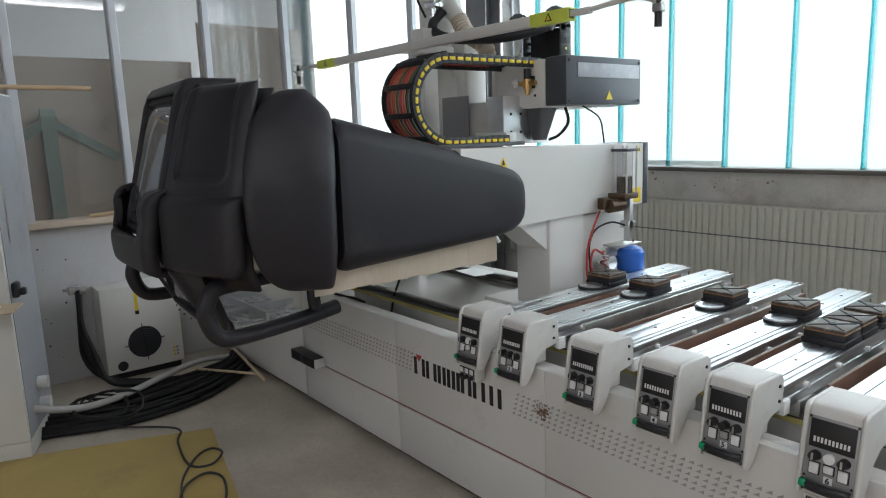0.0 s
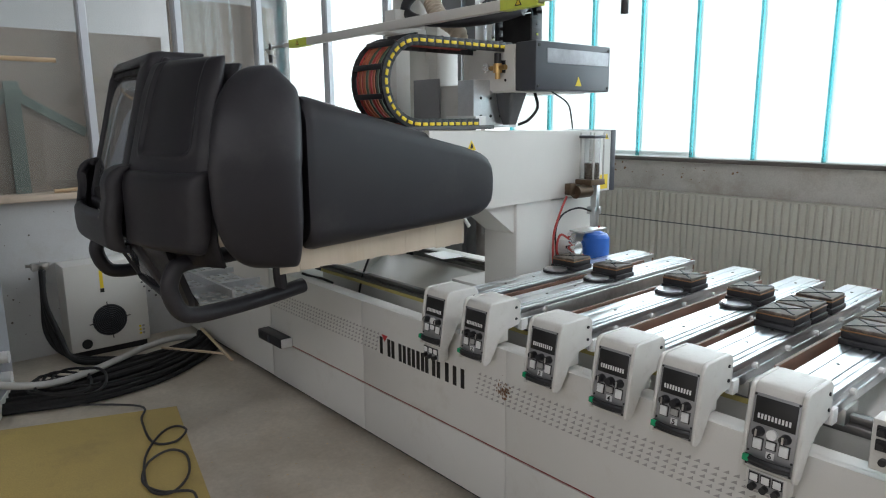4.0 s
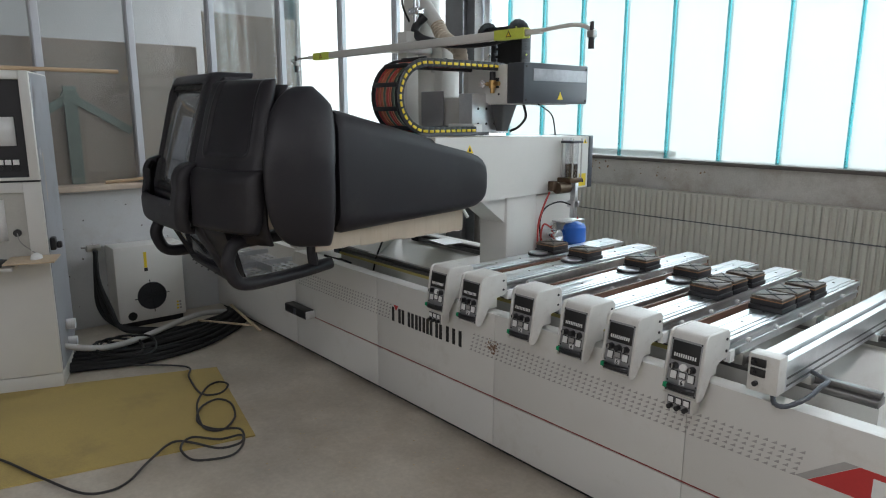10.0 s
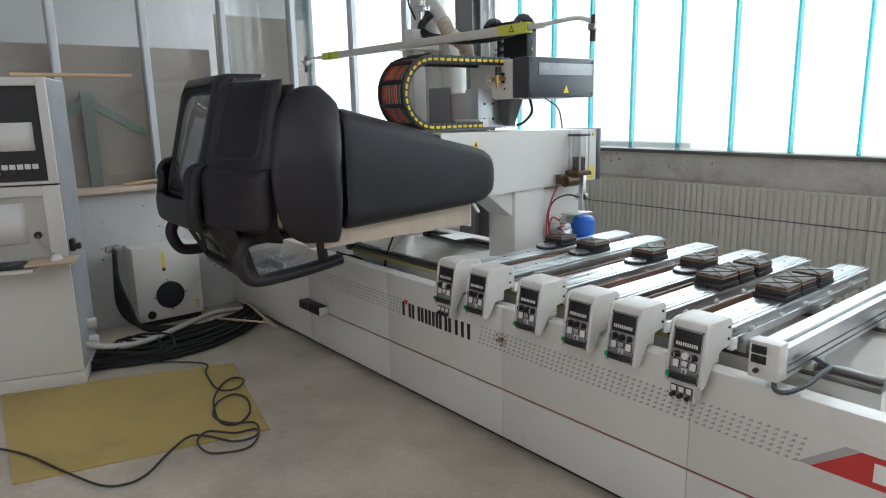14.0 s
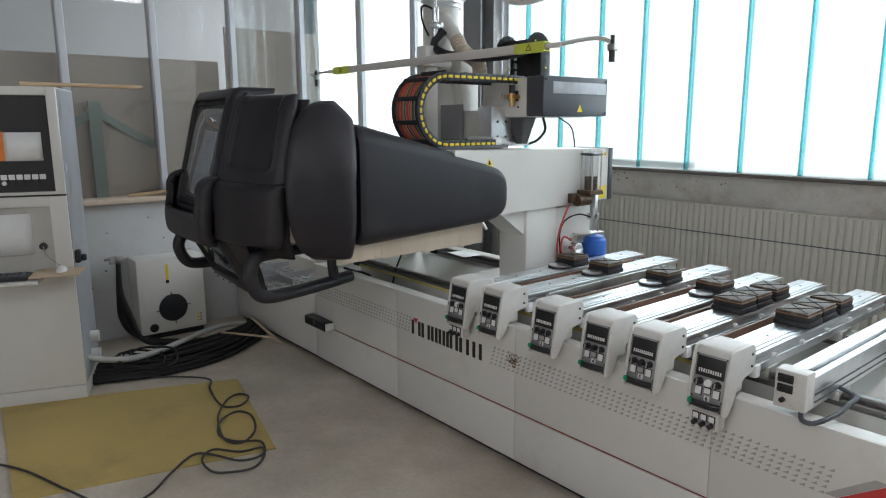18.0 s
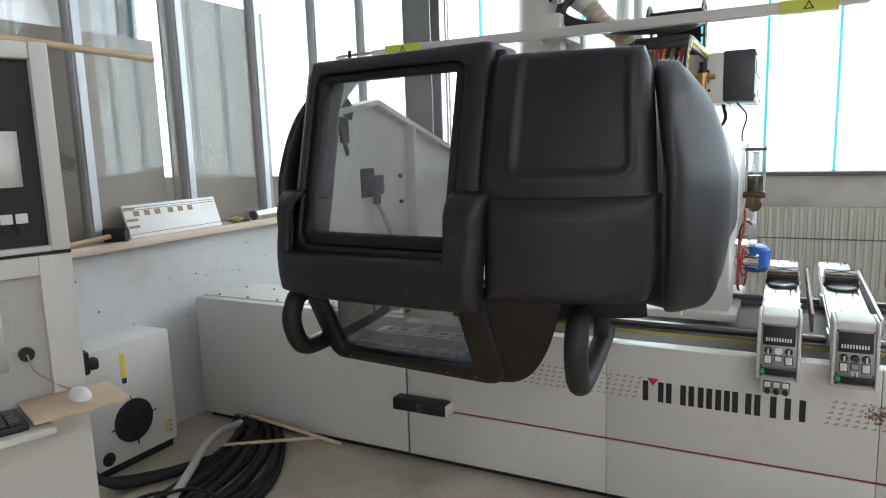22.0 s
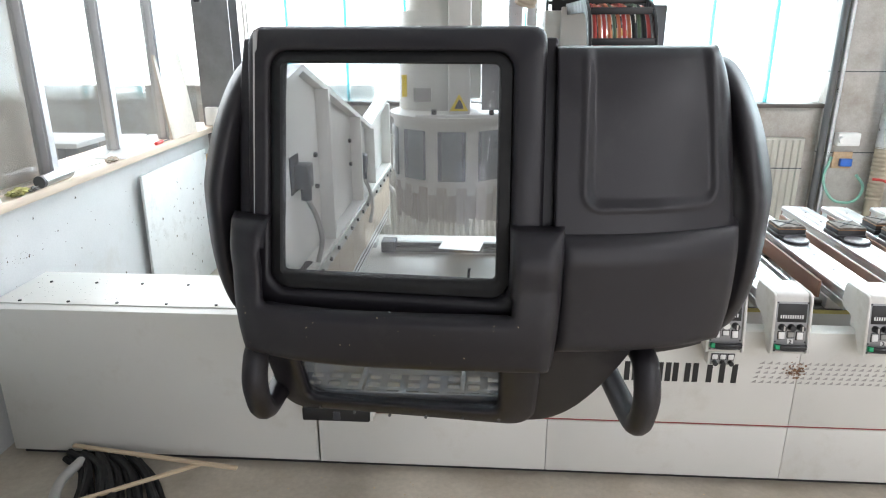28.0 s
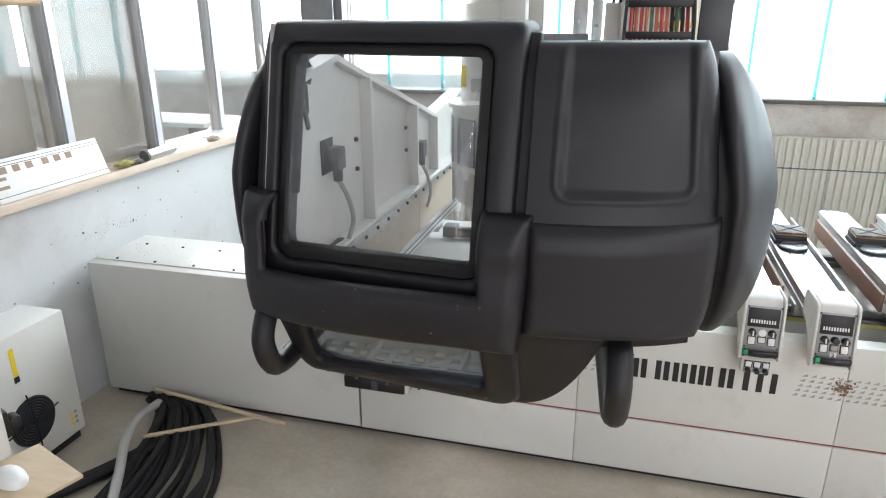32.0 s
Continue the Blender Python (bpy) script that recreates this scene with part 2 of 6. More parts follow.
DUSTY_GLASS = clear_glass("dusty_viewing_pane", (0.62, 0.66, 0.70), 0.72, 0.1, (0.35, 0.37, 0.40))
HALL_PANEL = material("grey_hall_cladding", (0.42, 0.43, 0.43), 0.6, vary=0.08, size=1.0)

# ---- mesh tools ----
def add_box(bm, x0, x1, y0, y1, z0, z1, bevel=0.0, seg=2):
    made = bmesh.ops.create_cube(bm, size=1.0, matrix=Matrix.Translation(((x0 + x1) / 2, (y0 + y1) / 2, (z0 + z1) / 2)) @ Matrix.Diagonal((x1 - x0, y1 - y0, z1 - z0, 1)))["verts"]
    if bevel:
        bmesh.ops.bevel(bm, geom=list({e for v in made for e in v.link_edges}), offset=bevel, segments=seg, affect="EDGES", profile=0.5)
    return bm


def box(x0, x1, y0, y1, z0, z1, bevel=0.0, seg=2):
    return add_box(bmesh.new(), x0, x1, y0, y1, z0, z1, bevel, seg)


def add_cyl(bm, a, b, r, r2=None, seg=16, caps=True):
    a, b = Vector(a), Vector(b)
    q = (b - a).to_track_quat("Z", "Y").to_matrix().to_4x4()
    bmesh.ops.create_cone(bm, cap_ends=caps, segments=seg, radius1=r, radius2=r if r2 is None else r2, depth=(b - a).length, matrix=Matrix.Translation((a + b) / 2) @ q)
    return bm


def cyl(a, b, r, r2=None, seg=16, caps=True):
    return add_cyl(bmesh.new(), a, b, r, r2, seg, caps)


def add_prism(bm, outline, axis, lo, hi):
    """A polygon in the two other axes, pushed along axis."""
    k = "xyz".index(axis)
    def at(p, h):
        c = list(p)
        c.insert(k, h)
        return bm.verts.new(c)
    a, b = [at(p, lo) for p in outline], [at(p, hi) for p in outline]
    bm.faces.new(a), bm.faces.new(b[::-1])
    for i in range(len(a)):
        j = (i + 1) % len(a)
        bm.faces.new((a[j], a[i], b[i], b[j]))
    bmesh.ops.recalc_face_normals(bm, faces=bm.faces)
    return bm


def prism(outline, axis, lo, hi):
    return add_prism(bmesh.new(), outline, axis, lo, hi)


def smooth_line(points, per=6):
    """A Catmull-Rom line through the points."""
    p = [Vector(q) for q in points]
    p = [2 * p[0] - p[1], *p, 2 * p[-1] - p[-2]]
    out = []
    for i in range(1, len(p) - 2):
        for s in range(per):
            t = s / per
            out.append(0.5 * (2 * p[i] + (p[i + 1] - p[i - 1]) * t + (2 * p[i - 1] - 5 * p[i] + 4 * p[i + 1] - p[i + 2]) * t * t + (3 * p[i] - p[i - 1] - 3 * p[i + 1] + p[i + 2]) * t ** 3))
    out.append(p[-2])
    return out


def add_tube(bm, points, r, seg=8, per=6, ridges=0.0):
    """A round hose along a smooth line; ridges: depth of a corrugation."""
    line = smooth_line(points, per)
    rings, side = [], None
    for i, c in enumerate(line):
        d = (line[min(i + 1, len(line) - 1)] - line[max(i - 1, 0)]).normalized()
        side = (side - d * side.dot(d)) if side else d.orthogonal()
        side.normalize()
        up, rr = d.cross(side), r - (ridges if i % 2 else 0.0)
        rings.append([bm.verts.new(c + rr * (math.cos(a) * side + math.sin(a) * up)) for a in (2 * math.pi * k / seg for k in range(seg))])
    for a, b in zip(rings, rings[1:]):
        for k in range(seg):
            bm.faces.new((a[k], a[(k + 1) % seg], b[(k + 1) % seg], b[k]))
    bm.faces.new(rings[0][::-1]), bm.faces.new(rings[-1])
    return bm


def tube(points, r, seg=8, per=6, ridges=0.0):
    return add_tube(bmesh.new(), points, r, seg, per, ridges)


def loft(rings, caps=True):
    bm = bmesh.new()
    made = [[bm.verts.new(p) for p in ring] for ring in rings]
    n = len(made[0])
    for a, b in zip(made, made[1:]):
        for k in range(n):
            bm.faces.new((a[k], a[(k + 1) % n], b[(k + 1) % n], b[k]))
    if caps:
        bm.faces.new(made[0][::-1]), bm.faces.new(made[-1])
    bmesh.ops.recalc_face_normals(bm, faces=bm.faces)
    return bm


def round_rect(x0, x1, y0, y1, r, seg=5):
    """Points of a rounded rectangle, anticlockwise from the lower right corner."""
    out = []
    for cx, cy, a0 in ((x1 - r, y0 + r, -90), (x1 - r, y1 - r, 0), (x0 + r, y1 - r, 90), (x0 + r, y0 + r, 180)):
        out += [(cx + r * math.cos(radians(a0 + 90 * s / seg)), cy + r * math.sin(radians(a0 + 90 * s / seg))) for s in range(seg + 1)]
    return out


def world_place(ob):
    p = Vector((0, 0, 0))
    while ob:
        p += ob.location
        ob = ob.parent
    return p


def finish(ob, bm, mat, smooth=True, angle=35):
    here = world_place(ob)
    bmesh.ops.translate(bm, verts=bm.verts, vec=-here)
    bm.to_mesh(ob.data)
    bm.free()
    for m in mat if isinstance(mat, (list, tuple)) else (mat,):
        ob.data.materials.append(m)
    if smooth:
        ob.data.shade_smooth()
        ob.data.set_sharp_from_angle(angle=radians(angle))
    return ob


def thing(name, place, label, category, group="", kind=""):
    """An Empty at the base of a thing, for its parts."""
    ob = tagged(new(name), label, category, group, kind)
    ob.location = place
    ob.empty_display_size = 0.05
    return ob


def part(name, bm, mat, parent, label="", smooth=True, angle=35):
    """One mesh under a thing or under a part; the mesh is given in world metres."""
    ob = new(name, bpy.data.meshes.new(name))
    ob.parent = parent
    if label:
        ob["label"] = label
    return finish(ob, bm, mat, smooth, angle)


def solo(name, bm, mat, label, category, group="", kind="", smooth=True, place=(0, 0, 0), angle=35):
    """A thing that is one mesh."""
    ob = tagged(new(name, bpy.data.meshes.new(name)), label, category, group, kind)
    ob.location = place
    return finish(ob, bm, mat, smooth, angle)


def modifier_round(ob, width, seg=3, angle=40):
    b = ob.modifiers.new("rounding", "BEVEL")
    b.width, b.segments, b.limit_method, b.angle_limit = width, seg, "ANGLE", radians(angle)
    return ob


def modifier_thick(ob, thickness, offset=1.0):
    s = ob.modifiers.new("thickness", "SOLIDIFY")
    s.thickness, s.offset = thickness, offset
    return ob


def text_mesh(words, height, depth=0.002, bold=0.0, spacing=1.0):
    """Flat lettering in the built-in font as a bmesh, lying in x and z, its lower left corner at the origin."""
    curve = bpy.data.curves.new("lettering", "FONT")
    curve.body, curve.size, curve.extrude, curve.offset, curve.resolution_u, curve.space_character = words, height * 1.38, depth / 2, bold, 3, spacing
    ob = new("lettering", curve)
    bpy.context.view_layer.update()
    mesh = ob.evaluated_get(bpy.context.evaluated_depsgraph_get()).to_mesh()
    bm = bmesh.new()
    bm.from_mesh(mesh)
    ob.evaluated_get(bpy.context.evaluated_depsgraph_get()).to_mesh_clear()
    bpy.data.objects.remove(ob)
    bpy.data.curves.remove(curve)
    bmesh.ops.rotate(bm, verts=bm.verts, cent=(0, 0, 0), matrix=Matrix.Rotation(radians(90), 3, "X"))
    return bm


def moved(bm, *vec):
    bmesh.ops.translate(bm, verts=bm.verts, vec=vec)
    return bm


def turned(bm, degrees, axis, cent=(0, 0, 0)):
    bmesh.ops.rotate(bm, verts=bm.verts, cent=cent, matrix=Matrix.Rotation(radians(degrees), 3, axis))
    return bm


def joined(*parts):
    """Several bmeshes as one."""
    out = bmesh.new()
    for b in parts:
        m = bpy.data.meshes.new("join")
        b.to_mesh(m)
        b.free()
        out.from_mesh(m)
        bpy.data.meshes.remove(m)
    return out

# ---- the hall ----
WX, WY = -4.78, 3.02          # inner faces of the partition wall and of the window wall
EAST, SOUTH, TOP = 4.6, -7.9, 4.6

solo("floor", box(-9.2, EAST + 0.2, SOUTH - 0.2, WY + 0.35, -0.2, 0.0), FLOOR, "worn grey concrete floor with dull stains", "floor", kind="structure", smooth=False)
# ceiling, south and east walls are unseen, added to close the hall
solo("ceiling", box(-9.2, EAST + 0.2, SOUTH - 0.2, WY + 0.6, TOP, TOP + 0.2), HALL_PANEL, "grey ceiling out of view, added to close the hall", "ceiling", kind="structure", smooth=False)
# the gate opening is assumed and never in view
solo("wall_south", joined(box(-9.2, -3.0, SOUTH - 0.2, SOUTH, 0, TOP), box(4.0, EAST + 0.2, SOUTH - 0.2, SOUTH, 0, TOP), box(-3.0, 4.0, SOUTH - 0.2, SOUTH, 4.1, TOP)),
     PLASTER, "plain plastered hall wall out of view, with an added gate opening", "wall", kind="structure", smooth=False)
solo("wall_east", box(EAST, EAST + 0.2, SOUTH, WY + 0.3, 0, TOP), PLASTER, "plain plastered end wall out of view, added to close the hall", "wall", kind="structure", smooth=False)
solo("wall_far_west", box(-9.2, -9.0, SOUTH, WY + 0.3, 0, TOP), HALL_PANEL, "pale wall of the room beyond the glazing", "wall", kind="structure", smooth=False)
solo("wall_north", joined(box(-4.95, EAST, WY, WY + 0.25, 0, 1.265), box(-9.2, EAST, WY, WY + 0.25, 4.25, TOP), box(-9.2, -4.95, WY, WY + 0.25, 0, 0.55), box(-9.2, -9.0, WY, WY + 0.25, 0.55, 4.25)),
     CONCRETE, "stained concrete parapet under the long window", "wall", kind="structure", smooth=False)
solo("wall_west_parapet", box(WX - 0.14, WX, SOUTH, WY, 0, 1.09), PLASTER, "whitewashed parapet wall with scuffs", "wall", kind="structure", smooth=False)

# long window of upright channel-glass strips
window = thing("window_1", (0, WY, 1.28), "long milky channel-glass window with aqua edges", "window", kind="structure")
part("window_sill", box(-4.55, EAST, WY - 0.035, WY + 0.2, 1.265, 1.297, 0.006), SILL, window, "dark metal sill")
part("window_head", box(-4.55, EAST, WY + 0.02, WY + 0.2, 4.2, 4.25), SILL, window)
strip0 = -1.787
for k in range(-6, 13):
    x = strip0 + 0.4775 * k
    if x < -4.6 or 0.02 < x < 0.5:
        continue
    part("glass_edge", box(x - 0.010, x + 0.010, WY + 0.045, WY + 0.10, 1.297, 4.2), MULLION, window, smooth=False)
    part("glass_strip", box(x + 0.010, x + 0.4675, WY + 0.07, WY + 0.08, 1.297, 4.2), CHANNEL_GLASS, window, smooth=False).visible_shadow = False

# ribbed radiators along the window wall
def radiator(x0, x1):
    r = thing("radiator", (x0, WY - 0.05, 0.12), "greige ribbed panel radiator, dusty", "radiator", "radiators under the window")
    panel = part("panel", box(x0, x1, WY - 0.075, WY - 0.012, 0.14, 1.035, 0.006), RADIATOR, r)
    n = int((x1 - x0) / 0.052)
    step = (x1 - x0) / n
    for z0, z1 in ((0.155, 0.792), (0.802, 1.025)):
        first = part("rib", prism([(x0 + step * 0.5 - 0.019, WY - 0.0745), (x0 + step * 0.5 - 0.012, WY - 0.090), (x0 + step * 0.5 + 0.012, WY - 0.090), (x0 + step * 0.5 + 0.019, WY - 0.0745)], "z", z0, z1), RADIATOR, panel, smooth=False)
        for i in range(1, n):
            rib = new("rib", first.data)
            rib.parent = panel
            rib.location = (i * step, 0, 0)
    part("pipe", box(x0, x1, WY - 0.088, WY - 0.074, 0.793, 0.801), IRON, r, "dark thin line across the panel")
    for x in (x0 + 0.15, x1 - 0.15):
        part("foot", box(x - 0.02, x + 0.02, WY - 0.06, WY - 0.02, 0, 0.16), RADIATOR, r)
for a, b in ((-4.2, -2.441), (-2.439, -0.681), (-0.679, -0.05)):
    radiator(a, b)

# glazed partition: posts, ledge, panes, and the sheets stored behind it
solo("ledge", box(WX - 0.16, WX + 0.075, SOUTH, WY - 0.12, 1.09, 1.135, 0.006), LEDGE, "light wooden ledge on the parapet", "ledge", kind="structure")
partition = thing("window_2", (WX, 0, 1.135), "glazed partition with bare aluminium posts", "window", kind="structure")
POSTS = [-1.17 + 0.65 * k for k in range(-9, 7)]
for y in POSTS:
    if y < WY - 0.3:
        part("post", joined(box(WX - 0.075, WX - 0.01, y - 0.03, y + 0.03, 1.135, 4.4, 0.004), box(WX - 0.012, WX + 0.004, y - 0.022, y + 0.022, 1.135, 4.4)), POST_GREY, partition)
        part("pane", box(WX - 0.05, WX - 0.044, y + 0.03, y + 0.62, 1.135, 4.4), GLASS, partition, smooth=False).visible_shadow = False
part("head_rail", box(WX - 0.08, WX, SOUTH, WY - 0.1, 4.4, TOP), ALU_MATT, partition)
for y0, y1, z, lean in ((-3.9, -1.95, 2.21, 0.0), (-1.93, 0.03, 2.225, 0.0), (0.10, 0.97, 2.52, 0.03)):
    solo("hardboard_sheet", turned(box(WX - 0.135, WX - 0.117, y0, y1, 1.0, z), 0, "Y"), HARDBOARD, "large brown hardboard sheet leaning behind the glazing", "board", "stored sheets", smooth=False)
solo("storage_shelf", box(WX - 0.75, WX - 0.14, SOUTH, 2.6, 0.9, 1.0), PLYWOOD, "wooden storage bench behind the glazing", "shelf", smooth=False)
rack = thing("timber_brace", (WX - 0.10, -0.9, 1.0), "green-grey timber frame brace behind the glass", "brace")
part("upright", box(WX - 0.112, WX - 0.085, -1.02, -0.93, 1.0, 1.88), material("green_grey_timber", (0.16, 0.19, 0.16), 0.7), rack)
for s in (-1, 1):
    part("strut", turned(box(WX - 0.110, WX - 0.09, -0.975 - 0.03, -0.975 + 0.03, 1.3, 1.86), s * 58, "X", (WX, -0.975, 1.80)), bpy.data.materials["green_grey_timber"], rack)

# the yard outside the opening beyond the partition
solo("yard_ground", box(-16, 9, WY + 0.25, 60, -0.25, -0.2), CONCRETE, "pale concrete yard outside the hall", "ground", kind="structure", smooth=False)
solo("yard_wall", joined(box(-15, -4.0, 6.0, 6.2, -0.2, 1.10), box(-15, -4.0, 5.97, 6.23, 1.10, 1.16)), CONCRETE, "grey concrete wall across the yard", "wall", kind="structure", smooth=False)
for x0, x1, y, z in ((-8.4, -6.6, 4.2, 0.78), (-6.3, -5.2, 4.4, 0.74)):
    slab = thing("yard_table", ((x0 + x1) / 2, y, -0.2), "pale slab on trestles in the yard", "table", "slabs in the yard")
    part("slab", box(x0, x1, y - 0.35, y + 0.35, z - 0.05, z, 0.005), PLASTER, slab)
    for x in (x0 + 0.2, x1 - 0.2):
        part("trestle", box(x - 0.04, x + 0.04, y - 0.3, y + 0.3, -0.2, z - 0.05), IRON, slab)
solo("backdrop", box(-18.0, 9.0, 6.5, 6.55, 0.0, 9.0), glow("white_overcast_haze", (0.96, 0.985, 1.0), 2.6), "white overcast sky outside the windows", "backdrop", kind="structure", smooth=False)
# hall corner column and pipes
column = thing("steel_column", (-4.66, WY - 0.12, 0), "dark grey steel corner column", "column", kind="structure")
part("flange", box(-4.80, -4.52, WY - 0.10, WY - 0.085, 0, TOP), COLUMN_GREY, column)
part("flange", box(-4.80, -4.52, WY - 0.285, WY - 0.27, 0, TOP), COLUMN_GREY, column)
part("web", box(-4.67, -4.65, WY - 0.27, WY - 0.10, 0, TOP), COLUMN_GREY, column)
pier = thing("concrete_pier", (0.26, WY - 0.1, 0), "grey concrete window pier", "column", kind="structure")
part("shaft", box(0.07, 0.50, WY - 0.06, WY + 0.2, 0, TOP, 0.01), CONCRETE, pier)
for z in [0.62 * k + 0.3 for k in range(7)]:
    part("joint", box(0.068, 0.502, WY - 0.062, WY + 0.0, z, z + 0.008), IRON, pier)

# ---- the machine's bed ----
BX0, BJ, BX1 = -4.70, -3.277, 2.3
bed = thing("machine_bed", (-1.2, 0.7, 0), "long cream steel bed of a woodworking machine", "machine")
# closed box at the far end
part("end_box", box(BX0, BJ - 0.004, 0.0, 0.44, 0.035, 0.742, 0.006), CREAM, bed)
part("end_cover", box(BX0 + 0.005, BJ - 0.01, 0.055, 0.435, 0.742, 0.748, 0.002), CREAM_CLEAN, bed, "cream top cover with dust and screws")
for x in [BX0 + 0.12 + 0.22 * k for k in range(6)]:
    for y in (0.075, 0.30):
        part("screw", cyl((x, y, 0.748), (x, y, 0.753), 0.007, seg=8), BLACK, bed)
part("plinth", box(BX0 + 0.02, BX1, 0.035, 1.35, 0.0, 0.04), BLACK, bed, "dark recessed plinth")
# front sheets: an upper and a lower row with a red line between them
SHEETS = [(BJ, -2.272), (-2.272, -1.275), (-1.275, -0.25), (-0.25, 0.80), (0.80, BX1)]
for a, b in SHEETS:
    part("lower_sheet", box(a + 0.001, b - 0.001, 0.0, 0.03, 0.035, 0.287, 0.002), CREAM, bed)
    part("upper_sheet", box(a + 0.001, b - 0.001, 0.0, 0.03, 0.297, 0.725, 0.002), CREAM, bed)
part("stripe", box(BJ, BX1, 0.008, 0.03, 0.287, 0.297), RED_LINE, bed, "thin dark red line")
part("front_beam", box(BJ, BX1, 0.03, 0.085, 0.04, 0.722), CREAM_CLEAN, bed)
part("back_beam", box(BJ, BX1, 0.92, 1.30, 0.04, 0.70, 0.01), CREAM, bed)
part("tray", box(BJ, BX1, 0.085, 0.92, 0.46, 0.50), CREAM_CLEAN, bed, "cream chip tray between the beams")
part("tray_slope", prism([(0.55, 0.50), (0.92, 0.50), (0.92, 0.70), (0.88, 0.70)], "x", BJ, BX1), CREAM, bed)
part("end_plate", box(BJ - 0.004, BJ + 0.01, 0.0, 1.30, 0.04, 0.72), CREAM, bed)
part("far_plate", box(BX1 - 0.02, BX1, 0.03, 1.30, 0.04, 0.72), CREAM, bed)
TAPE = material("dull_yellow_tape", (0.50, 0.42, 0.14), 0.5)
for y, far in ((0.27, 0.30), (0.97, BX1)):
    part("guide_rail", joined(box(BJ + 0.22, far, y - 0.035, y + 0.035, 0.715, 0.742, 0.003), box(BJ + 0.22, far, y - 0.016, y + 0.016, 0.742, 0.765, 0.004)), RAIL_STEEL, bed, "oiled steel guide rail")
    part("rail_support", box(BJ + 0.22, far, y - 0.02, y + 0.02, 0.34, 0.715), CREAM, bed)
    part("rail_end", box(BJ + 0.16, BJ + 0.24, y - 0.045, y + 0.045, 0.71, 0.775, 0.008), BLACK, bed)
    part("rail_clip", box(-2.72, -2.60, y - 0.018, y + 0.018, 0.765, 0.768), ALU, bed)
    if y < 0.5:
        part("yellow_tape", box(BJ + 0.22, -0.30, y - 0.042, y - 0.0355, 0.712, 0.728), TAPE, bed, "dull yellow edge tape")
part("tray_lip", box(BJ + 0.01, BX1, 0.085, 0.16, 0.655, 0.668), CREAM_CLEAN, bed, "inner ledge behind the front edge")
# sensor box on the front
sensor = thing("sensor_box", (-3.16, -0.04, 0.32), "black plastic sensor box on the bed front", "sensor")
part("body", box(-3.315, -3.025, -0.075, 0.0, 0.290, 0.352, 0.008), BLACK, sensor)
part("end_cap", box(-3.025, -3.010, -0.07, -0.002, 0.295, 0.347, 0.004), WHITE, sensor, "pale end cap")
part("clip", box(-3.18, -3.15, -0.080, -0.074, 0.30, 0.34, 0.002), GREY_BOX, sensor)

# printed pattern, name and flash on the bed's front
def small_triangles(x0, x1, z0, rows, px=0.0305, pz=0.0215):
    bm = bmesh.new()
    for j in range(rows):
        for i in range(int((x1 - x0) / px) + 1):
            x, z = x0 + i * px + 0.006 * j, z0 + j * pz
            v = [bm.verts.new(p) for p in ((x, -0.0012, z), (x + 0.019, -0.0012, z), (x + 0.019, -0.0022, z + 0.012), (x, 0.0, z), (x + 0.019, 0.0, z), (x + 0.019, 0.0, z + 0.012))]
            bm.faces.new(v[:3]), bm.faces.new((v[0], v[3], v[4], v[1])), bm.faces.new((v[1], v[4], v[5], v[2])), bm.faces.new((v[2], v[5], v[3], v[0]))
    return bm
for x0, x1, z0, rows in ((-3.235, -2.155, 0.497, 5), (-1.455, 0.14, 0.497, 5)):
    pat = part("triangle_pattern", small_triangles(x0, x1, z0, rows), DOT_GREY, bed, "rows of small grey printed triangles", smooth=False)
    tagged(pat, kind="stuff")
# the maker's name, as plain upright blocks, with a red wedge over its first one
x = -2.118
for w in (0.088, 0.082, 0.062, 0.060, 0.024, 0.074, 0.050, 0.044, 0.044, 0.022):
    bar = 0.022
    z0, z1 = 0.492, 0.578
    pieces = [box(x, x + min(bar, w), -0.0018, 0.001, z0, z1)]
    if w > 0.055:
        pieces.append(box(x + w - bar - 0.004, x + w - 0.004, -0.0018, 0.001, z0, z1))
    part("name_block", joined(*pieces), INK, bed, "plain black block of the maker's mark", smooth=False)
    x += w + 0.006
part("red_wedge", prism([(-2.100, 0.592), (-2.054, 0.592), (-2.077, 0.560)], "y", -0.003, -0.0012), RED, bed, "small red wedge")
part("flash", prism([(0.150, 0.500), (0.205, 0.500), (0.335, 0.605), (BX1 - 0.05, 0.605), (BX1 - 0.05, 0.500), (0.205, 0.500)][2:] + [(0.190, 0.500)], "y", -0.0016, 0.001), RED, bed, "red flash with pale blocks")
part("flash_edge", prism([(0.150, 0.500), (0.188, 0.500), (0.333, 0.606), (0.290, 0.606)], "y", -0.0014, 0.001), DOT_GREY, bed, "grey slanting edge of the flash")
x = 0.375
for w in (0.062, 0.058, 0.056, 0.058, 0.062, 0.056):
    part("flash_block", box(x, x + w, -0.0026, -0.0014, 0.522, 0.585), WHITE, bed, "plain pale block")
    x += w + 0.018
# a rusty scuff on the front, and chips on the top edge
bm = bmesh.new()
rng = random.Random(4)
for k in range(70):
    cx, cz, r = rng.gauss(-1.29, 0.022), rng.gauss(0.556, 0.018), rng.uniform(0.0015, 0.0055)
    a0 = rng.uniform(0, 6)
    vs = [bm.verts.new((cx + r * math.cos(a0 + a) * rng.uniform(0.5, 1.4), -0.0026 - 0.0002 * (k % 5), cz + r * math.sin(a0 + a) * rng.uniform(0.5, 1.4))) for a in (0, 1.1, 2.2, 3.3, 4.4, 5.4)]
    bm.faces.new(vs)
tagged(part("rust_specks", bm, material("rust_brown", (0.21, 0.12, 0.07), 0.8), bed, "rusty scuff marks", smooth=False), kind="stuff")
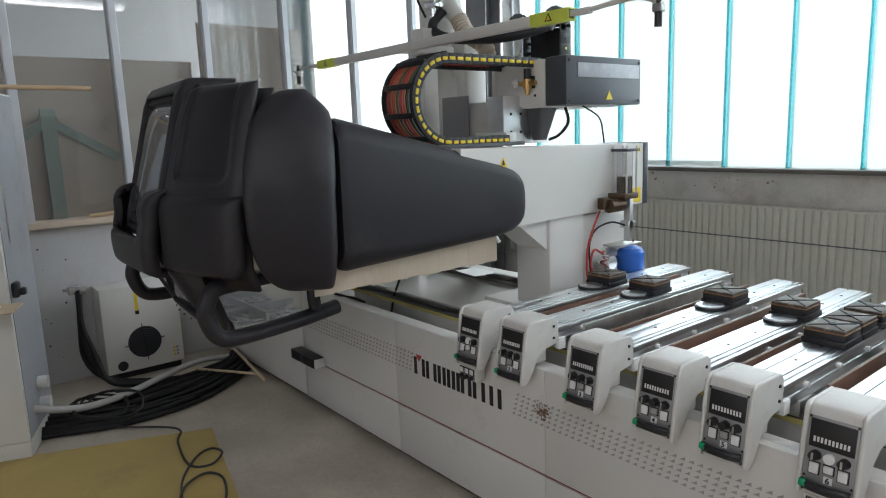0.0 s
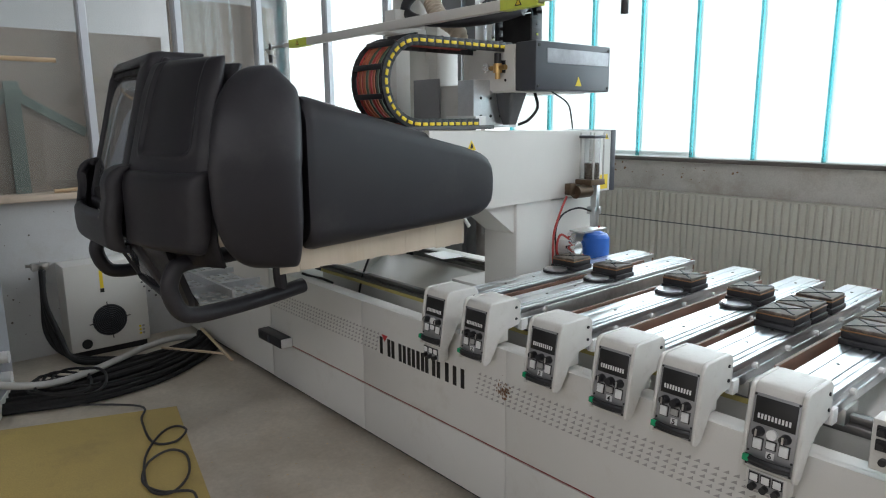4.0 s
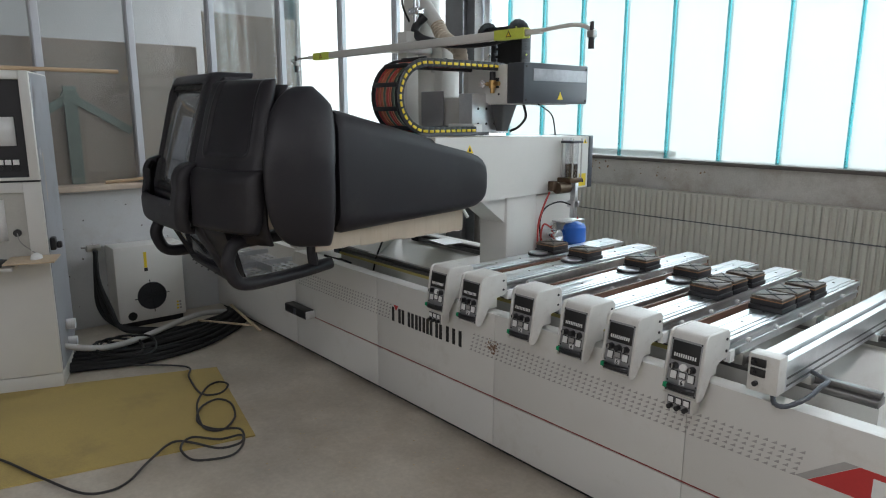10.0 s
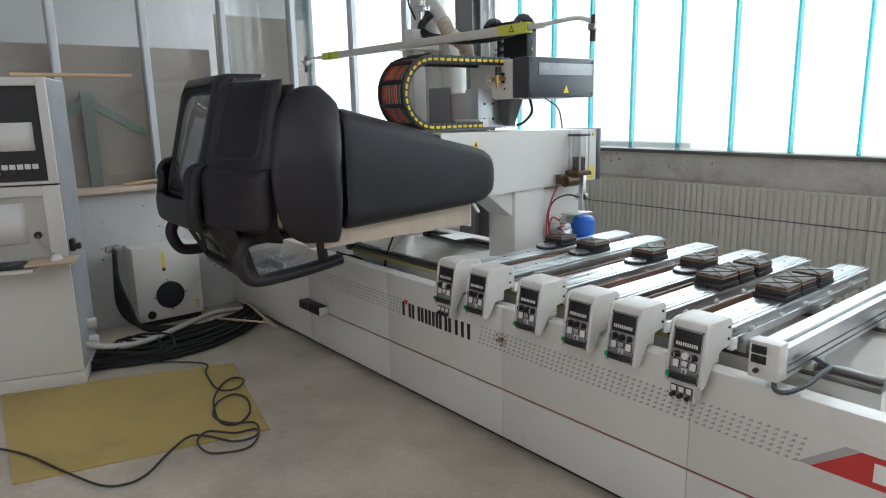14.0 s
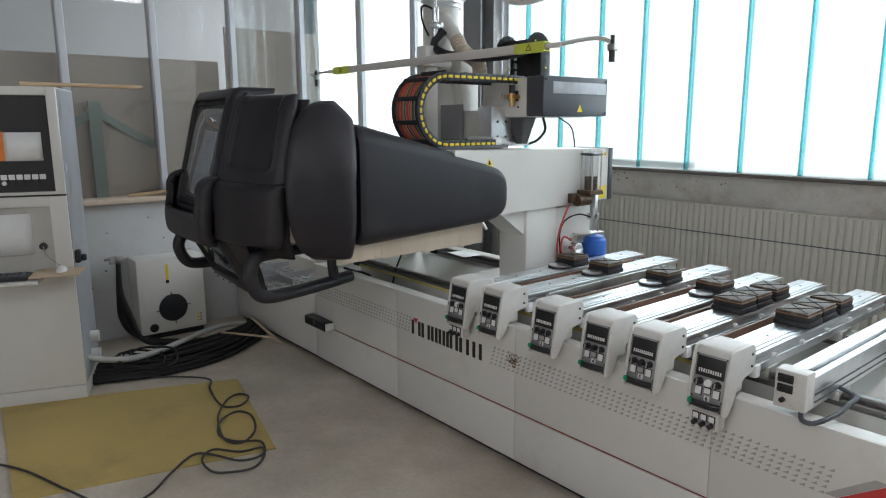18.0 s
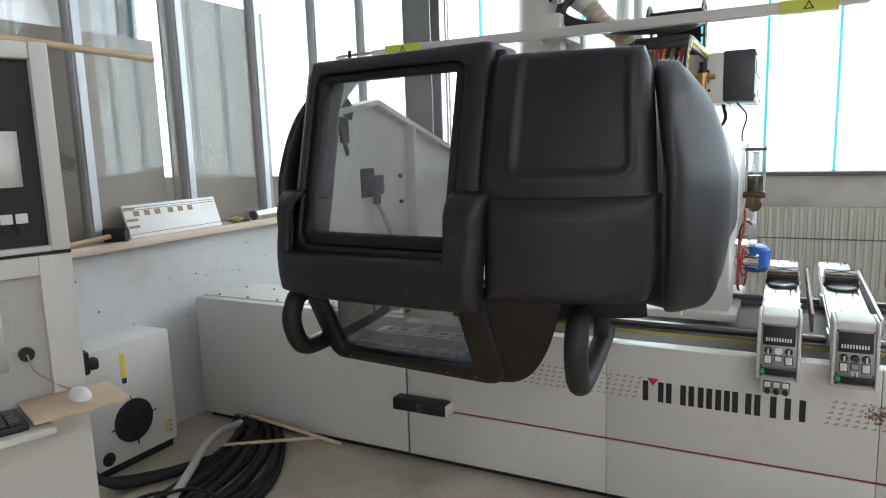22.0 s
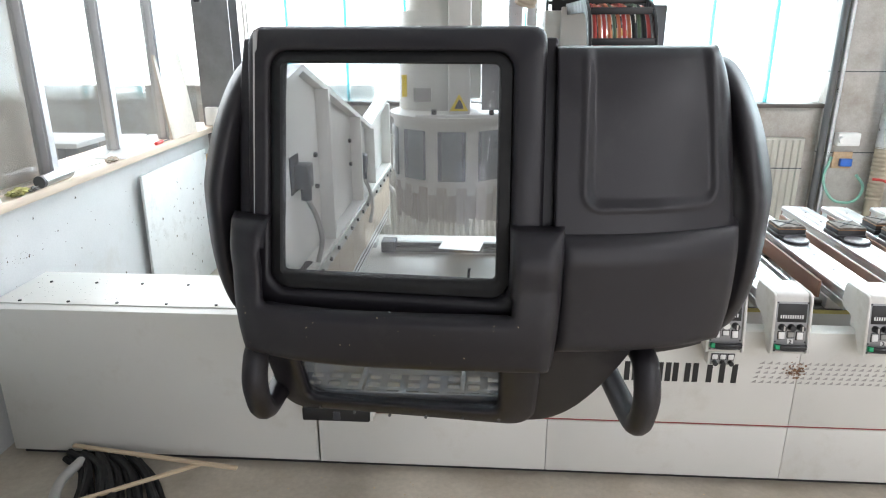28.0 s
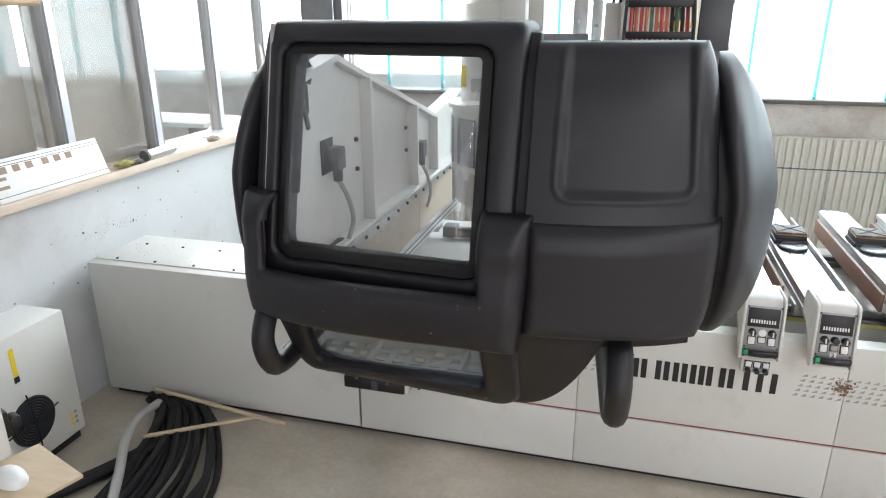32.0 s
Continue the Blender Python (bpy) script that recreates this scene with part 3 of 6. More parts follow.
# loose clutter inside the bed: black lead, white plates, felt wedges
part("lead", tube([(-2.95, 0.05, 0.74), (-2.88, 0.10, 0.72), (-2.78, 0.08, 0.735), (-2.70, 0.10, 0.72)], 0.008), RUBBER, bed, "short black lead")
part("lead", tube([(-2.62, 0.30, 0.86), (-2.63, 0.25, 0.74), (-2.63, 0.22, 0.62), (-2.62, 0.2, 0.5)], 0.006), RUBBER, bed)
for k, (a, b) in enumerate(((-2.35, -2.02), (0.12, 0.9))):
    part("deflector", prism([(0.10, 0.66), (0.50, 0.505), (0.50, 0.515), (0.10, 0.672)], "x", a, b), WHITE, bed, "sloping white deflector plate")
for k in range(5):
    part("slot", moved(turned(prism([(-0.09, 0.0), (0.09, 0.018), (0.09, -0.018)], "z", 0, 0.004), 8, "Y"), 0.32 + 0.10 * (k % 3), 0.16 + 0.055 * k, 0.651 - 0.0213 * k), BLACK, bed, "tapered slot")

# ---- work supports: bars with their consoles and vacuum pods ----
def console_head(x, extra, number=""):
    c = thing("bar_console", (x, 0, 0.66), "off-white moulded console with switches on a support bar", "console", "consoles of the support bars")
    back = [(-0.088, 0.650), (-0.066, 0.660), (-0.040, 0.700), (-0.010, 0.752), (0.040, 0.785), (0.105, 0.795), (0.115, 0.81), (0.115, 0.895), (0.095, 0.915)]
    prof = [(-0.098, 0.664)] + back + [(-0.040, 0.915), (-0.056, 0.908), (-0.064, 0.890)]
    body = part("shell", prism(prof, "x", x - 0.066, x + 0.066), CONSOLE, c)
    modifier_round(body, 0.006, 2, 30)
    cheek = [(-0.109, 0.660)] + back + [(-0.048, 0.917), (-0.066, 0.908), (-0.074, 0.890)]
    for s0, s1 in ((-0.0775, -0.0645), (0.0645, 0.0775)):
        modifier_round(part("cheek", prism(cheek, "x", x + s0, x + s1), CONSOLE, c), 0.005, 3, 30)
    # leaning front plate with its fittings, built upright and then leant
    def lean(bm):
        bmesh.ops.rotate(bm, verts=bm.verts, cent=(x, -0.0985, 0.664), matrix=Matrix.Rotation(radians(-8.6), 3, "X"))
        return bm
    y = -0.0995
    plate = part("face_plate", lean(box(x - 0.0635, x + 0.0635, y - 0.002, y + 0.003, 0.666, 0.884, 0.001)), FACE_GREY, c, "grey metal face plate")
    part("name_plate", lean(box(x - 0.057, x + 0.057, y - 0.004, y, 0.796, 0.876, 0.001)), INK, plate, "black name plate with white bars")
    for k in range(10):
        part("name_bar", lean(box(x - 0.046 + 0.0094 * k, x - 0.0405 + 0.0094 * k, y - 0.005, y - 0.0035, 0.812, 0.827)), WHITE, plate, "plain white bar")
    for k, dx in enumerate((-0.036, 0.0, 0.036)):
        z = 0.774
        white = k == 1 and extra == 1
        knob = part("knob", lean(cyl((x + dx, y - (0.012 if white else 0.026), z), (x + dx, y - 0.002, z), 0.0145 if white else 0.012, 0.015, seg=16)), WHITE if white else BLACK, plate)
        if k != 1:
            part("pointer", lean(box(x + dx - 0.0025, x + dx + 0.0025, y - 0.029, y - 0.024, z - 0.010, z + 0.010)), STEEL, knob)
        h = 0.034 if k != 1 else 0.024
        part("key_frame", lean(box(x + dx - 0.0150, x + dx + 0.0150, y - 0.004, y - 0.001, 0.753 - h, 0.756, 0.001)), INK, plate)
        part("key", lean(box(x + dx - 0.0120, x + dx + 0.0120, y - 0.009, y - 0.003, 0.756 - h, 0.753, 0.002)), WHITE if k != 1 or extra == 1 else DOT_GREY, plate, "pale push button")
    if number:
        part("numeral_field", lean(box(x - 0.010, x + 0.012, y - 0.004, y, 0.702, 0.722)), WHITE, plate)
        part("numeral", lean(moved(text_mesh(number, 0.0165, 0.001, 0.0005), x - 0.0055, y - 0.0047, 0.704)), INK, plate, "black numeral")
    bow = [(x - 0.061, y - 0.012, 0.694), (x - 0.03, y - 0.023, 0.693), (x, y - 0.026, 0.693), (x + 0.03, y - 0.023, 0.693), (x + 0.061, y - 0.010, 0.693)]
    grip = part("grip_bar", lean(joined(tube(bow, 0.0095, 8, 4), tube([(p[0], p[1] + 0.001, p[2] - 0.009) for p in bow], 0.0085, 8, 4))), BLACK, c, "black bowed grip bar")
    part("green_key", lean(box(x - 0.064, x - 0.045, y - 0.027, y - 0.008, 0.682, 0.702, 0.003)), GREEN_LED, grip, "green button")
    for sx in (-0.059, 0.059):
        for z in (0.671, 0.710, 0.880):
            part("screw", lean(cyl((x + sx, y - 0.004, z), (x + sx, y, z), 0.0035, seg=8)), INK, plate)
    for z in (0.825, 0.875):
        part("bolt", cyl((x + 0.076, 0.085, z), (x + 0.081, 0.085, z), 0.006, seg=8), BLACK, c)
    part("bracket", box(x + 0.055, x + 0.082, 0.115, 0.155, 0.765, 0.815, 0.003), WHITE, c)
    if extra == 1:
        low = part("switch_box", box(x - 0.060, x + 0.055, -0.098, -0.045, 0.590, 0.656, 0.006), CONSOLE, c, "small switch box hanging below")
        part("field", box(x - 0.050, x + 0.045, -0.1005, -0.097, 0.596, 0.650, 0.001), FACE_GREY, low)
        for dx in (-0.034, -0.002, 0.030):
            part("key_frame", box(x + dx - 0.014, x + dx + 0.014, -0.103, -0.100, 0.620, 0.649), INK, low)
            part("key", box(x + dx - 0.011, x + dx + 0.011, -0.106, -0.102, 0.623, 0.646, 0.002), WHITE, low)
            part("knob", cyl((x + dx, -0.120, 0.608), (x + dx, -0.100, 0.608), 0.010, seg=12), BLACK, low)
    # the foot that grips the front edge
    part("foot", box(x - 0.06, x + 0.06, -0.020, 0.06, 0.725, 0.79, 0.006), CONSOLE, c)
    c.location.z, c.scale = 0.682, (0.95, 0.94, 0.91)
    return c


def support_bar(x, y1=1.45):
    b = thing("support_bar", (x, 0.75, 0.765), "silver aluminium support bar across the bed", "support bar", "support bars of the bed")
    part("top_plate", joined(box(x - 0.066, x - 0.028, 0.10, y1, 0.862, 0.872, 0.0015), box(x - 0.024, x + 0.032, 0.10, y1, 0.862, 0.872, 0.0015), box(x + 0.037, x + 0.052, 0.10, y1, 0.862, 0.871, 0.0015), box(x - 0.06, x + 0.06, 0.10, y1, 0.856, 0.8635), box(x - 0.072, x - 0.058, 0.10, y1, 0.846, 0.868, 0.002), box(x + 0.058, x + 0.072, 0.10, y1, 0.846, 0.868, 0.002)), ALU, b, "shiny ground top plate")
    part("profile", joined(box(x - 0.066, x + 0.066, 0.10, y1 - 0.01, 0.785, 0.855, 0.003), box(x - 0.071, x + 0.071, 0.10, y1 - 0.01, 0.812, 0.822, 0.002)), ALU_MATT, b)
    for y in (0.27, 0.97):
        part("carriage", box(x - 0.075, x + 0.075, y - 0.05, y + 0.05, 0.738, 0.79, 0.005), STEEL, b)
    for k in range(5):
        part("bolt", cyl((x + 0.066, 0.26 + 0.24 * k, 0.835), (x + 0.082, 0.26 + 0.24 * k, 0.835), 0.010, seg=10), WHITE, b)
    part("end_cap", box(x - 0.066, x + 0.066, y1 - 0.01, y1 + 0.004, 0.785, 0.872, 0.003), PHENOLIC, b)
    for k in range(6):
        part("slot_hole", cyl((x, 0.35 + 0.19 * k, 0.8715), (x, 0.35 + 0.19 * k, 0.8735), 0.006, seg=8), INK, b)
    return b


def side_strip(x, y0, y1, steel=False):
    s = solo("edge_strip", box(x - 0.006, x + 0.006, y0, y1, 0.79, 0.865, 0.002), STEEL if steel else PHENOLIC, "grey steel guard strip along a bar" if steel else "brown phenolic strip along a bar", "strip", "strips along the bars")
    return s


def vacuum_pod(x, y, w=0.135, d=0.135, disc=True):
    p = thing("vacuum_pod", (x, y, 0.872), "black vacuum pod with a worn tan rubber top", "vacuum pod", "vacuum pods on the bars")
    part("base", box(x - w / 2 - 0.004, x + w / 2 + 0.004, y - d / 2 - 0.004, y + d / 2 + 0.004, 0.872, 0.895, 0.004), BLACK, p)
    part("body", box(x - w / 2, x + w / 2, y - d / 2, y + d / 2, 0.893, 0.925, 0.006), BLACK, p)
    part("rubber_top", box(x - w / 2 + 0.002, x + w / 2 - 0.002, y - d / 2 + 0.002, y + d / 2 - 0.002, 0.922, 0.934, 0.004), TAN, p)
    part("rim", box(x - w / 2 - 0.001, x + w / 2 + 0.001, y - d / 2 - 0.001, y + d / 2 + 0.001, 0.918, 0.9225, 0.0015), RIM_ORANGE, p, "amber rubber rim")
    part("seal", joined(moved(turned(box(-w * 0.6, w * 0.6, -0.003, 0.003, 0.932, 0.9365), 45, "Z"), x, y, 0), moved(turned(box(-w * 0.6, w * 0.6, -0.003, 0.003, 0.932, 0.9362), -45, "Z"), x, y, 0)), RUBBER, p)
    part("valve", cyl((x, y, 0.932), (x, y, 0.938), 0.013, seg=14), RUBBER, p)
    if disc:
        part("clamp_disc", joined(cyl((x, y - d / 2 - 0.052, 0.872), (x, y - d / 2 - 0.052, 0.884), 0.062, seg=24), box(x - 0.062, x + 0.062, y - d / 2 - 0.052, y - d / 2, 0.872, 0.884)), BLACK, p)
        part("disc_plate", cyl((x, y - d / 2 - 0.052, 0.884), (x, y - d / 2 - 0.052, 0.889), 0.055, seg=24), ALU, p)
    return p


HEADS = [(-1.615, 1), (-1.372, 2), (-1.026, 3), (-0.737, 4), (-0.510, 5), (-0.233, 1)]
for (x, extra), number in zip(HEADS, ("", "2", "3", "4", "5", "6")):
    console_head(x, extra, number)
    support_bar(x)
for x, y, s in ((-1.50, 0.86, 0), (-1.265, 0.90, 1), (-1.14, 0.86, 0), (-0.88, 0.85, 0), (-0.62, 0.86, 0), (-0.36, 0.86, 0)):
    side_strip(x, 0.22, 1.28, bool(s))
for x, y, d in ((-1.615, 0.82, 1), (-1.372, 0.82, 1), (-1.026, 0.86, 1), (-0.737, 0.86, 1), (-0.510, 0.62, 0), (-0.510, 0.77, 0), (-0.510, 0.95, 0), (-0.233, 0.62, 0), (-0.233, 0.77, 0), (-0.233, 0.95, 0)):
    vacuum_pod(x, y, disc=bool(d))

# the plain stop bar at the end of the row and its twin under the gantry
def stop_bar(x, cable=True):
    b = thing("stop_bar", (x, 0.7, 0.77), "ribbed aluminium stop bar with a small switch end", "stop bar", "stop bars")
    for dx, z in ((-0.037, 0.875), (0.0, 0.885), (0.037, 0.875)):
        part("rib", box(x + dx - 0.0145, x + dx + 0.0145, 0.01, 1.42, z - 0.055, z, 0.004), ALU_MATT, b)
    part("core", box(x - 0.05, x + 0.05, 0.02, 1.41, 0.765, 0.855, 0.003), ALU_MATT, b)
    for z in (0.785, 0.812):
        part("groove", box(x - 0.0508, x + 0.0508, 0.03, 1.40, z - 0.004, z + 0.004), IRON, b)
    end = part("end_block", box(x - 0.052, x + 0.052, -0.045, 0.02, 0.765, 0.898, 0.006), CONSOLE, b, "off-white end block")
    for z in (0.870, 0.835):
        key = part("switch_plate", box(x - 0.04, x + 0.01, -0.052, -0.044, z - 0.014, z + 0.014, 0.002), INK, end)
        part("knob", cyl((x - 0.028, -0.062, z), (x - 0.028, -0.05, z), 0.008, seg=12), BLACK, key)
    part("knob", cyl((x - 0.02, -0.058, 0.795), (x - 0.02, -0.044, 0.795), 0.009, seg=12), BLACK, end)
    for y in (0.27, 0.97):
        part("carriage", box(x - 0.06, x + 0.06, y - 0.05, y + 0.05, 0.738, 0.77, 0.004), STEEL, b)
    if cable:
        part("cable", tube([(x + 0.03, -0.02, 0.768), (x + 0.045, -0.04, 0.742), (x + 0.08, -0.03, 0.740), (x + 0.12, 0.03, 0.765), (x + 0.13, 0.10, 0.785), (x + 0.13, 0.17, 0.79), (x + 0.09, 0.22, 0.78), (x + 0.03, 0.25, 0.785)], 0.009, 9, 6, 0.0012), GREY_BOX, b, "dark looped cable")
stop_bar(0.03)
stop_bar(-3.20, False)

# ---- the gantry: beam, leg, head, cable chains ----
U = -3.08      # the left edge of the hood's window; the gantry is laid out from it
GB = U + 1.26  # the right face of the beam
gantry = thing("gantry", (U + 0.8, 0.8, 0.70), "cream portal gantry of a woodworking machine", "gantry")
part("beam", prism([(0.08, 1.178), (1.40, 1.205), (1.40, 1.535), (0.08, 1.558)], "x", GB - 0.30, GB), CREAM_CLEAN, gantry, "long smooth cream beam")
part("end_cap", box(GB - 0.32, GB + 0.004, 1.40, 1.445, 1.20, 1.54, 0.006), GREY_BOX, gantry, "dark grey end cap")
leg = part("leg", joined(box(GB - 0.26, GB - 0.02, 0.66, 0.93, 0.70, 1.22, 0.02), prism([(0.46, 1.18), (0.68, 1.18), (0.68, 1.02)], "x", GB - 0.24, GB - 0.04)), CREAM_CLEAN, gantry)
part("back_plate", box(GB - 0.10, GB - 0.06, 0.90, 1.30, 0.72, 1.22, 0.01), CREAM_CLEAN, gantry)
part("foot_plate", box(GB - 0.45, GB + 0.02, 0.60, 1.32, 0.70, 0.742, 0.01), CREAM_CLEAN, gantry)
# dusty strip curtain under the beam
n = 11
for k in range(n):
    y = -0.62 + 0.965 * k / n
    part("curtain_strip", box(GB - 0.075 + 0.0008 * (k % 2), GB - 0.072 + 0.0008 * (k % 2), y, y + 0.985 / n, 1.02 + 0.003 * (k % 3), 1.18), SKIRT, gantry)
# left side plate with sloping rim, seen through the hood's window
LP = U - 0.09
RIM = [(-0.72, 1.70), (-0.36, 1.765), (0.86, 1.405), (1.42, 1.475)]
plate = part("side_plate", prism([(-0.72, 1.10), (1.42, 1.10)] + RIM[::-1], "x", LP - 0.03, LP), CREAM_CLEAN, gantry, "cream side plate with a sloping rim")
for (y0, z0), (y1, z1) in zip(RIM, RIM[1:]):
    part("rim", prism([(y0, z0 - 0.012), (y1, z1 - 0.012), (y1, z1 + 0.010), (y0, z0 + 0.010)], "x", LP - 0.035, LP + 0.035), CREAM_CLEAN, plate)
for y, z1 in ((-0.09, 1.675), (0.50, 1.50), (0.86, 1.395), (1.40, 1.46)):
    part("rib", box(LP, LP + 0.05, y - 0.010, y + 0.010, 1.115, z1, 0.002), CREAM_CLEAN, plate)
for y, z in ((-0.40, 1.43), (0.62, 1.275)):
    part("opening", box(LP + 0.0005, LP + 0.003, y - 0.07, y + 0.03, z - 0.055, z + 0.065), INK, plate, "dark cut-out behind the plug")
    socket = part("socket", joined(box(LP + 0.001, LP + 0.05, y - 0.035, y + 0.035, z - 0.045, z + 0.035, 0.006), cyl((LP + 0.03, y, z - 0.085), (LP + 0.03, y, z - 0.04), 0.018, seg=14)), GREY_BOX, plate, "dark plug socket")
    part("cable", tube([(LP + 0.03, y, z - 0.08), (LP + 0.055, y + 0.02, z - 0.15), (LP + 0.06, y + 0.05, z - 0.24), (LP + 0.05, y + 0.02, z - 0.31)], 0.009), DOT_GREY, socket)
part("cut_out", box(LP + 0.0005, LP + 0.004, -0.60, -0.54, 1.60, 1.70), INK, plate)
part("cut_out_lever", turned(box(LP + 0.002, LP + 0.012, -0.585, -0.565, 1.55, 1.66, 0.003), 20, "X", (LP, -0.57, 1.6)), GREY_BOX, plate)
for y, z in ((-0.16, 1.45), (-0.16, 1.335), (0.45, 1.40), (0.45, 1.295)):
    part("screw", cyl((LP, y, z), (LP + 0.012, y, z), 0.009, seg=10), INK, plate)
part("rail_foot", box(LP - 0.02, LP + 0.05, -0.72, 1.42, 1.09, 1.115, 0.004), CREAM_CLEAN, plate)
part("rail_strip", box(LP + 0.05, LP + 0.056, -0.72, 1.42, 1.06, 1.10), STEEL, plate)
for k in range(16):
    part("rail_bolt", cyl((LP + 0.056, -0.62 + 0.13 * k, 1.08), (LP + 0.064, -0.62 + 0.13 * k, 1.08), 0.008, seg=8), BLACK, plate)
part("end_post", box(LP - 0.03, LP + 0.03, 1.42, 1.46, 0.72, 1.475, 0.004), CREAM_CLEAN, plate)
for k in range(15):
    y = -0.72 + 2.10 * k / 15
    part("curtain_strip", box(LP + 0.036 + 0.0008 * (k % 2), LP + 0.039 + 0.0008 * (k % 2), y, y + 0.142, 0.86 + 0.004 * (k % 3), 1.085), SKIRT, gantry)
part("brace", tube([(LP - 0.01, 1.445, 1.0), (LP + 0.06, 1.445, 0.93), (LP + 0.14, 1.445, 0.85)], 0.013, 8, 2), CREAM_CLEAN, plate, "slanting brace")
# pale lining between the hood's window and the plate
rings = []
for z, y in ((1.10, -0.86), (1.31, -0.81), (1.43, -0.775), (1.53, -0.733), (1.64, -0.685), (1.75, -0.59), (1.82, -0.50), (1.88, -0.40)):
    yf = -0.93 + 0.25 * max(0.0, z - 1.37)
    rings.append([(U - 0.045, yf, z), (U - 0.058, (yf + y) / 2, z), (U - 0.072, y, z), (U - 0.080, y, z), (U - 0.068, (yf + y) / 2, z), (U - 0.055, yf, z)])
part("hood_lining", loft(rings), LINING, gantry, "pale grey lining beside the viewing window", angle=60)
# working head with its round dust hood
HX, HY = U + 0.375, 0.68
head = part("dust_hood", cyl((HX, HY, 1.165), (HX, HY, 1.50), 0.285, seg=40), CREAM, gantry, "round cream dust hood with dusty viewing panes")
for k in range(10):
    a = radians(36 * k - 90)
    c, s = math.cos(a), math.sin(a)
    pane = moved(turned(box(-0.062, 0.062, -0.004, 0.004, -0.115, 0.105, 0.003), 36 * k, "Z"), HX + 0.2855 * c, HY + 0.2855 * s, 1.345)
    part("viewing_pane", pane, DUSTY_GLASS, head)
part("hood_flange", cyl((HX, HY, 1.49), (HX, HY, 1.51), 0.303, seg=40), CREAM_CLEAN, head)
for k in range(40):
    a = radians(9 * k)
    part("brush_strip", moved(turned(box(-0.0235, 0.0235, -0.002, 0.002, -0.085 - 0.008 * (k * 5 % 4), 0.06), 9 * k + 90, "Z"), HX + (0.28 + 0.003 * (k % 2)) * math.cos(a), HY + (0.28 + 0.003 * (k % 2)) * math.sin(a), 1.14), BRUSH, head)
tower = part("tower", joined(cyl((U + 0.265, 0.80, 1.51), (U + 0.265, 0.80, 2.5), 0.125, seg=32), cyl((U + 0.265, 0.80, 1.51), (U + 0.265, 0.80, 1.95), 0.165, 0.16, seg=32), box(HX - 0.022, HX + 0.075, HY - 0.16, HY - 0.06, 1.51, 2.2, 0.006)), CREAM, gantry, "upright round cream casing")
part("tower_sign", prism([(HX - 0.016, 1.525), (HX + 0.068, 1.525), (HX + 0.026, 1.60)], "y", HY - 0.164, HY - 0.160), YELLOW, tower, "yellow warning triangle")
part("sign_symbol", prism([(HX + 0.006, 1.535), (HX + 0.046, 1.535), (HX + 0.039, 1.56), (HX + 0.026, 1.577), (HX + 0.016, 1.56)], "y", HY - 0.1655, HY - 0.1642), INK, tower, "black symbol")
part("data_plate", box(U + 0.186, U + 0.268, 0.628, 0.640, 1.553, 1.615, 0.002), DOT_GREY, tower, "grey data plate")
part("edge_label", box(U + 0.126, U + 0.150, 0.678, 0.690, 1.57, 1.67, 0.002), YELLOW, tower, "faded yellow label")
part("top_strip", box(U + 0.22, U + 0.61, 0.372, 0.386, 1.514, 1.526, 0.002), WHITE, head, "thin white strip on the rim")
for dx in (0.30, 0.545):
    part("rim_screw", cyl((U + dx, 0.380, 1.526), (U + dx, 0.380, 1.548), 0.011, seg=12), BLACK, head)
part("grey_guard", box(U + 0.50, U + 0.72, 0.600, 0.612, 1.52, 1.82, 0.004), GUARD, gantry, "grey plastic guard beside the casing")
part("back_block", box(HX - 0.02, HX + 0.12, HY + 0.10, HY + 0.27, 1.55, 2.15, 0.02), CREAM, gantry)
part("motor", joined(cyl((HX + 0.36, HY + 0.1, 1.60), (HX + 0.36, HY + 0.1, 1.74), 0.075, seg=24), box(HX + 0.27, HX + 0.47, HY - 0.02, HY + 0.2, 1.56, 1.64, 0.01)), STEEL, gantry)

# cable chain with its coloured leads
CX0, CX1, CYC, CZC, CR = U + 0.885, U + 1.10, 0.15, 1.77, 0.185
def chain_line():
    pts = [(0.52 - 0.36 * k / 9, CZC - CR) for k in range(10)]
    pts += [(CYC - CR * math.sin(radians(a)), CZC - CR * math.cos(radians(a))) for a in range(12, 180, 12)]
    pts += [(CYC + 0.60 * k / 13, CZC + CR) for k in range(14)]
    return pts
line = chain_line()
chain = part("cable_chain", tube([(CX0 + 0.02, y, z) for y, z in line[::3]], 0.004, 6, 2), RUBBER, gantry, "black cable chain with yellow clips and coloured leads")
for (y0, z0), (y1, z1) in zip(line, line[1:]):
    a = math.degrees(math.atan2(z1 - z0, y1 - y0))
    ym, zm, ln = (y0 + y1) / 2, (z0 + z1) / 2, math.hypot(y1 - y0, z1 - z0)
    for x0, x1 in ((CX0 - 0.012, CX0), (CX1, CX1 + 0.012)):
        part("chain_link", moved(turned(box(x0, x1, -ln / 2 - 0.004, ln / 2 + 0.004, -0.024, 0.024, 0.004), a, "X"), 0, ym, zm), BLACK, chain)
    part("yellow_clip", moved(turned(box(CX1 + 0.011, CX1 + 0.016, -ln * 0.36, ln * 0.36, -0.0075, 0.0075, 0.003), a, "X"), 0, ym, zm), YELLOW, chain)
